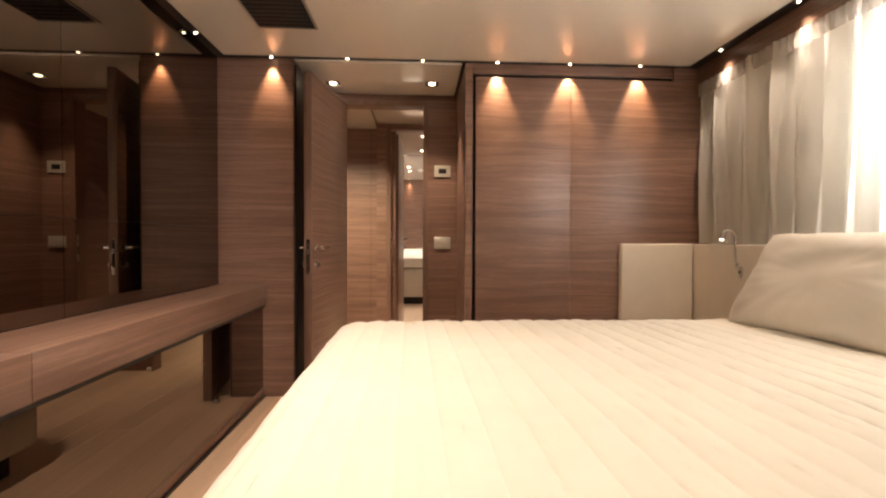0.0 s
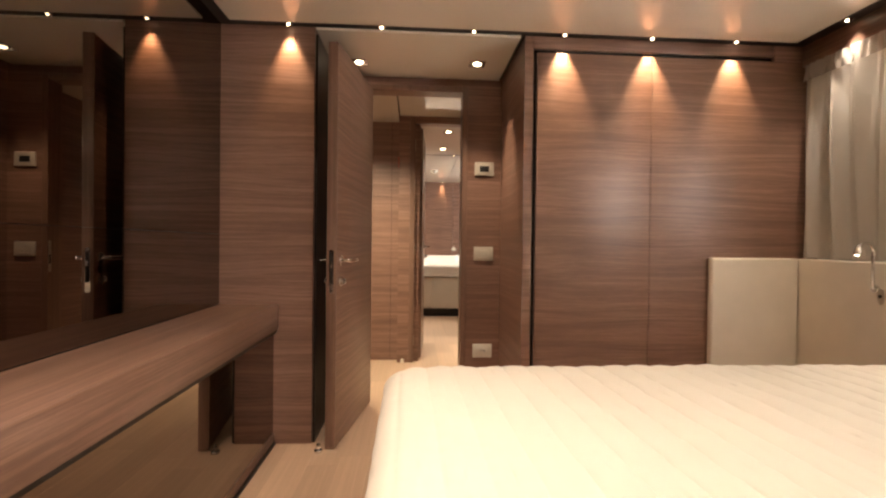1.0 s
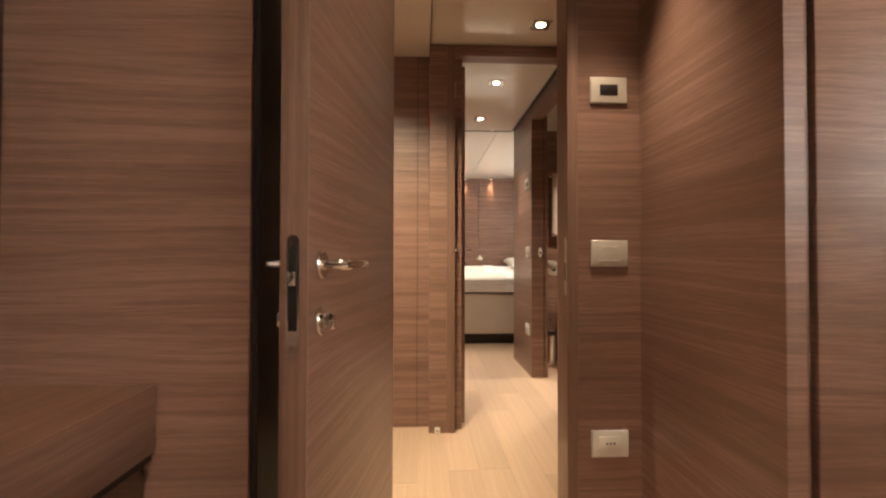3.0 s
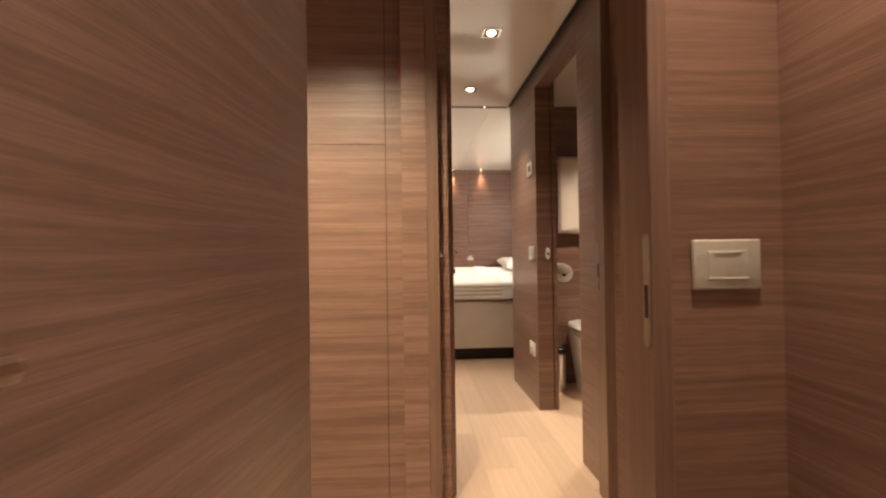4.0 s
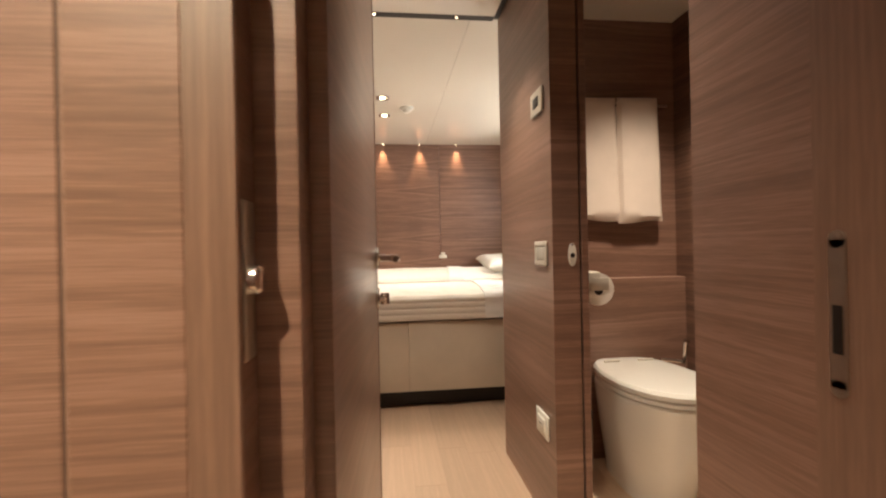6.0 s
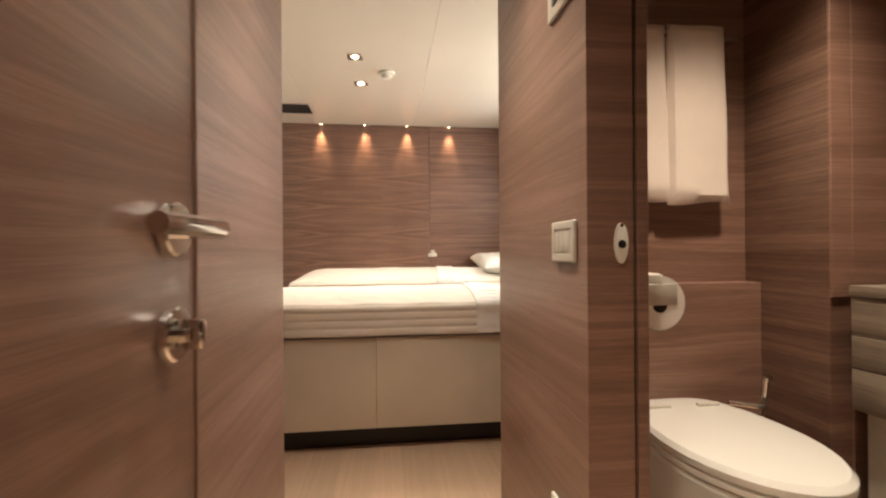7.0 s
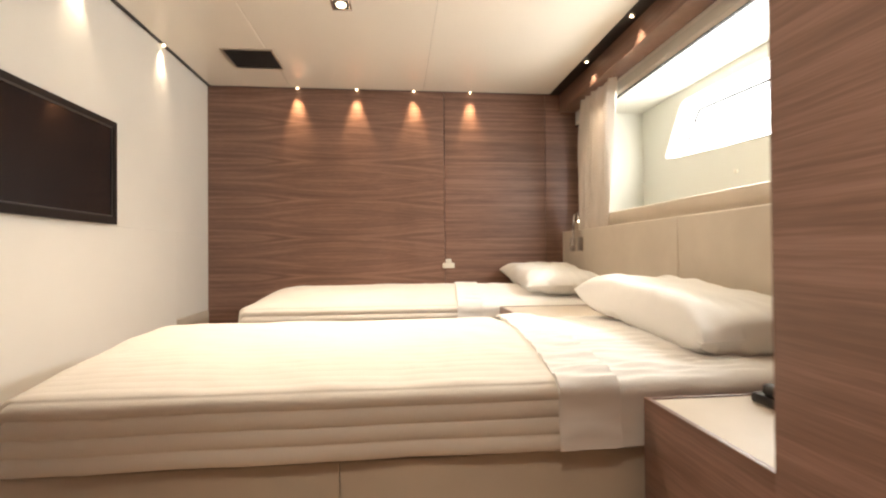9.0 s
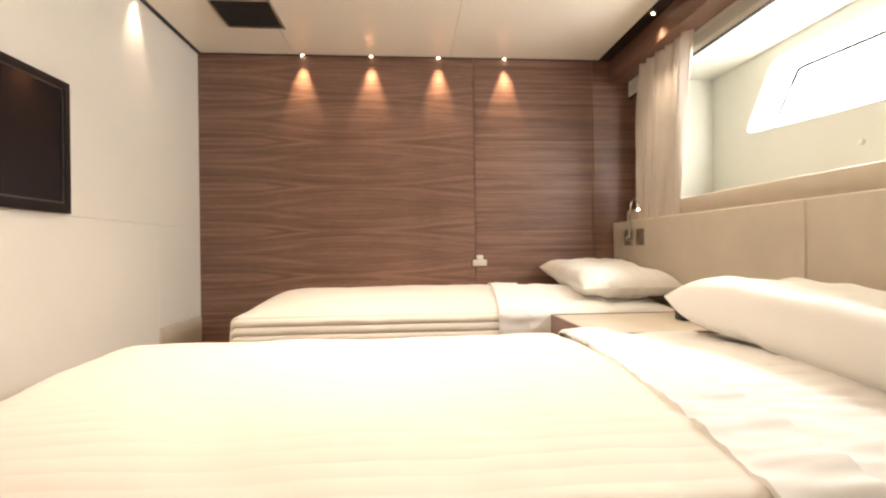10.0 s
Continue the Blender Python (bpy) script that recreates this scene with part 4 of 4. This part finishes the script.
def towel(name, x0, x1, z0, z1, y, seed):
    bm = bmesh.new()
    n, k = 22, 12
    for side in (0, 1):
        rows = []
        for j in range(n + 1):
            line = []
            for i in range(k + 1):
                s, t = i / k, j / n
                e = 0.020 * (1 - (2 * s - 1) ** 8) ** 0.5 * (1 - (2 * t - 1) ** 30) ** 0.5
                wob = 0.006 * noise.noise(Vector((s * 2 + seed, t * 3, 0)))
                x = x0 + (x1 - x0) * s + 0.022 * (1 - t) * (s - 0.15)
                line.append(bm.verts.new((x, y + (-e if side == 0 else e) + wob, z0 + (z1 - z0) * t + (0.006 * math.sin(s * 5 + seed) if j == 0 else 0))))
            rows.append(line)
        for a, b in zip(rows, rows[1:]):
            for i in range(k):
                bm.faces.new((a[i], a[i + 1], b[i + 1], b[i]))
    bmesh.ops.remove_doubles(bm, verts=bm.verts, dist=0.0005)
    t = thing("towel", "white terry towel folded over a wall rail", "towel", "bath towels")
    part("cloth", bm, "towel", t)
    part("under_fold", B(x0 + 0.006, x1 - 0.006, y + 0.014, y + 0.028, z0 + 0.02, z1 - 0.01, bevel=0.006), "towel", t)


towel("towel", 0.735, 0.936, 1.094, 1.663, 6.045, 1.0)
towel("towel", 0.939, 1.137, 1.084, 1.664, 6.038, 4.0)
rail = thing("towel_rail", "chrome towel rail on the bathroom wall", "rail")
part("bar", tube(bmesh.new(), [(0.70, 6.047, 1.63), (1.19, 6.047, 1.63)], 0.008), "chrome", rail)
for rx in (0.705, 1.185):
    part("bracket", tube(bmesh.new(), [(rx, 6.10, 1.63), (rx, 6.047, 1.63)], 0.009), "chrome", rail)
tp = thing("toilet_paper_holder", "chrome holder with a white paper roll", "paper holder")
part("roll", tube(bmesh.new(), [(0, -0.05, 0), (0, 0.05, 0)], 0.057, 32), "paper", tp, "white paper roll")
part("core", tube(bmesh.new(), [(0, -0.0515, -0.004), (0, -0.050, -0.004)], 0.016, 20), "black", tp)
part("flap", box(bmesh.new(), -0.058, 0.012, -0.052, 0.052, 0.0, 0.062, bevel=0.010), "plate", tp, "satin metal cover flap")
part("cover_tab", B(-0.040, 0.036, -0.0555, -0.0522, -0.004, 0.040, bevel=0.001), "plate", tp, "satin metal tab over the roll end")
part("arm", tube(bmesh.new(), [(-0.085, 0.06, 0), (0.0, 0.06, 0), (0.0, -0.04, 0)], 0.006), "chrome", tp)
tp.location = (0.604, 5.605, 0.825)
vn = thing("vanity_unit", "grey oak bathroom vanity unit with a level-grain front", "vanity")
part("top", B(1.285, 1.80, 4.70, 5.765, 0.806, 0.836, bevel=0.003), "grey_oak", vn)
for z0, z1 in ((0.50, 0.612), (0.614, 0.70), (0.702, 0.804)):
    part("drawer_front", B(1.289, 1.80, 4.70, 5.762, z0, z1, bevel=0.002), "grey_oak", vn)
part("base", B(1.33, 1.80, 4.70, 5.755, 0.0, 0.497), "rocker", vn, "grey recessed base")
em = thing("entry_mirror", "narrow tall mirror strip behind the open door", "mirror")
part("mirror_pane", B(-0.33, -0.312, 5.262, 5.398, 0.05, 2.1), "mirror_clear", em)

# ---- twin cabin ----
tv = thing("television", "black flat wall television, switched off", "television")
part("bezel", plate_with_hole([Vector(p) for p in ((7.26, 1.117), (8.012, 1.117), (8.012, 1.574), (7.26, 1.574))], [Vector(p) for p in ((7.285, 1.150), (7.987, 1.150), (7.987, 1.549), (7.285, 1.549))], LEFT2 + 0.001, LEFT2 + 0.024), "black", tv, "glossy black bezel", smooth=False)
part("screen", B(LEFT2 + 0.002, LEFT2 + 0.016, 7.284, 7.988, 1.149, 1.550), "screen", tv)

part("inner_edge", plate_with_hole([Vector(p) for p in ((7.2855, 1.1505), (7.9865, 1.1505), (7.9865, 1.5485), (7.2855, 1.5485))], [Vector(p) for p in ((7.291, 1.156), (7.981, 1.156), (7.981, 1.543), (7.291, 1.543))], LEFT2 + 0.0165, LEFT2 + 0.020), "steel_edge", tv, "thin dull steel edge", smooth=False)


def single_bed(y0, y1, z1, crown, label, seed, fold, foot=0.0, left=-0.708):
    t = thing("single_bed", label, "bed", "twin beds")
    part("plinth", B(-0.66, 1.28, y0 + 0.115, y1 - 0.08, 0.0, 0.115), "black", t, "black recessed plinth")
    if foot:
        part("base_panel", B(-1.155, -0.6905, y0 + 0.018, y0 + 0.05, 0.115, 0.536, bevel=0.003, segments=2), "taupe", t, "taupe leather base panel")
    part("base_panel", B(-0.6895, -0.0145, y0 + 0.018, y1 - 0.02, 0.115, 0.536, bevel=0.003, segments=2), "taupe", t, "taupe leather base panel")
    part("base_panel", B(-0.0135, 1.29, y0 + 0.018, y1 - 0.02, 0.115, 0.536, bevel=0.003, segments=2), "taupe", t, "taupe leather base panel")
    # black board inset as painted shade between base and mattress
    part("gap_shade_strip", B(left + 0.05, 1.28, y0 + 0.05, y1 - 0.04, 0.5365, 0.560), "black", t, "black inset board as shade under the mattress")
    part("mattress", bedding(left + 0.028, 1.285, y0 + 0.015, y1 - 0.015, 0.548, z1 - 0.012, 0.035, crown=crown, nx=60, ny=50, corner=0.04, flat=12), "sheet", t)
    part("quilt", bedding(left, fold, y0, y1, 0.546, z1, 0.026, sy=0.036, depth=0.009, crown=crown, nx=130, ny=520, corner=0.03, seed=seed, rough=0.006, top=0.15, foot=foot, crown_x=(-0.70, 1.29), flat=12), "linen", t, "cream channel-quilted cover")
    part("sheet_fold", bedding(fold - 0.035, fold + 0.105, y0 - 0.015, y1 + 0.014, 0.552, z1 + 0.008, 0.030, crown=crown, nx=70, ny=260, corner=0.001, seed=seed, rough=0.008, fine=0.008, shear=0.085, open_x=True, crown_x=(-0.70, 1.29), flat=12), "sheet", t, "creased white sheet turned over the quilt")
    part("sheet_skirt", bedding(fold + 0.02, fold + 0.46, y0 - 0.004, y1 + 0.003, 0.550, z1 - 0.004, 0.032, crown=crown, nx=70, ny=200, corner=0.001, seed=seed, rough=0.008, fine=0.006, open_x=True, crown_x=(-0.70, 1.29), flat=12), "sheet", t)
    return t


single_bed(6.785, 7.80, 0.692, 0.032, "single bed with a cream quilt, white sheet and taupe leather base", 0.0, 0.53, -0.17, -0.668)
single_bed(8.295, 9.055, 0.70, 0.085, "single bed along the walnut wall with a cream quilt", 7.0, 0.50)


def bed_pillow(at, seed, wide=0.74, high=0.46, thick=0.19, blunt=1.6):
    t = thing("bed_pillow", "plump white pillow with creased corners on the bed", "pillow", "bed pillows")
    part("case", pillow(wide, high, thick, seed, 0.014, 60, blunt), "sheet", t)
    t.matrix_world = at


bed_pillow(pose(1.09, 7.32, 0.778, 0, -5, 90), 2.0, 0.84, 0.44, 0.155, 2.1)
bed_pillow(pose(1.07, 8.68, 0.822, 0, -6, 90), 6.0, 0.70, 0.48, 0.14)


def nightstand(x0, x1, y0, y1, z1, label):
    t = thing("nightstand", label, "nightstand", "nightstands")
    part("body", B(x0 + 0.012, x1, y0 + 0.012, y1 - 0.012, 0.0, z1 - 0.02), "walnut", t)
    part("front_panel", B(x0, x0 + 0.012, y0, y1, 0.02, z1, bevel=0.001), "walnut", t)
    part("side_panel", B(x0 + 0.012, x1, y0, y0 + 0.012, 0.02, z1, bevel=0.001), "walnut", t)
    part("side_panel", B(x0 + 0.012, x1, y1 - 0.012, y1, 0.02, z1, bevel=0.001), "walnut", t)
    part("top_inlay", B(x0 + 0.013, x1, y0 + 0.013, y1 - 0.013, z1 - 0.018, z1 - 0.002, bevel=0.002), "leather", t, "cream leather top inlay")


nightstand(0.637, 1.29, 6.19, 6.762, 0.66, "walnut nightstand with a cream leather top")
nightstand(0.665, 1.29, 7.815, 8.287, 0.683, "walnut nightstand with a cream leather top between the beds")
ph = thing("phone_cradle", "black cordless phone lying in its cradle", "phone")
part("cradle", B(-0.06, 0.06, -0.045, 0.045, 0.0, 0.022, bevel=0.006), "black", ph)
part("handset", B(-0.055, 0.05, -0.022, 0.022, 0.022, 0.045, bevel=0.008, segments=3), "black", ph)
ph.location = (0.905, 6.67, 0.658)

cs = thing("upright_block", "small black upright block on the nightstand", "case")
part("body", B(-0.025, 0.025, -0.03, 0.03, 0.0, 0.072, bevel=0.006), "black", cs)
part("lip", B(-0.027, 0.027, -0.032, 0.032, 0.066, 0.076, bevel=0.003), "black", cs)
cs.location = (1.135, 8.05, 0.681)

hw = thing("long_headboard", "long cream leather headboard under the window niche", "headboard")
for y0, y1 in ((6.17, 7.678), (7.682, 9.064)):
    part("panel", B(HEAD2, 1.398, y0, y1, 0.0, 1.126, bevel=0.006, segments=3), "leather", hw)
reading_lamp(pose(HEAD2 - 0.020, 8.82, 1.085, 0, 0, 84), 0.055)
for yy in (8.73, 8.865):
    pl = thing("switch_plate", "brushed metal switch plate on the cream headboard", "switch", "headboard switches")
    part("plate", B(-0.005, 0, -0.042, 0.042, -0.045, 0.045, bevel=0.0015), "brushed", pl)
    part("rocker", B(-0.008, -0.004, -0.024, 0.024, -0.03, 0.03, bevel=0.001), "brushed", pl)
    pl.location = (HEAD2, yy, 1.03)
cur2 = thing("curtain", "white curtain drawn back beside the window niche", "curtain", "cabin curtains")
part("cloth", curtain(8.36, 8.79, 1.372, 1.13, 2.02, 6, 0.028, 5.0, 0.10, slant=0.10), "drape", cur2)
so = thing("wall_socket_box", "small white surface box on the walnut joint", "socket")
part("box", B(-0.042, 0.042, -0.022, 0, -0.024, 0.014, bevel=0.004), "plate_white", so)
part("plug", B(-0.020, 0.020, -0.030, -0.004, 0.010, 0.042, bevel=0.005), "plate_white", so)
so.location = (0.47, BACK2, 0.895)
br = thing("toilet_brush", "chrome toilet brush holder with a black collar", "toilet brush")
part("holder", tube(bmesh.new(), [(0, 0, 0), (0, 0, 0.26)], 0.042, 24), "chrome", br)
part("collar", tube(bmesh.new(), [(0, 0, 0.26), (0, 0, 0.29), (0, 0, 0.30)], [0.043, 0.043, 0.03], 24), "black", br)
part("handle", tube(bmesh.new(), [(0, 0, 0.30), (0, 0, 0.40)], 0.008), "chrome", br)
br.location = (0.665, 5.86, 0)
mt = thing("bath_mat", "folded white terry bath mat on the oak floor", "mat")
part("cloth", bedding(0.80, 1.22, 5.02, 5.40, 0.0, 0.022, 0.010, nx=50, ny=50, corner=0.03, rough=0.004, fine=0.002), "towel", mt)
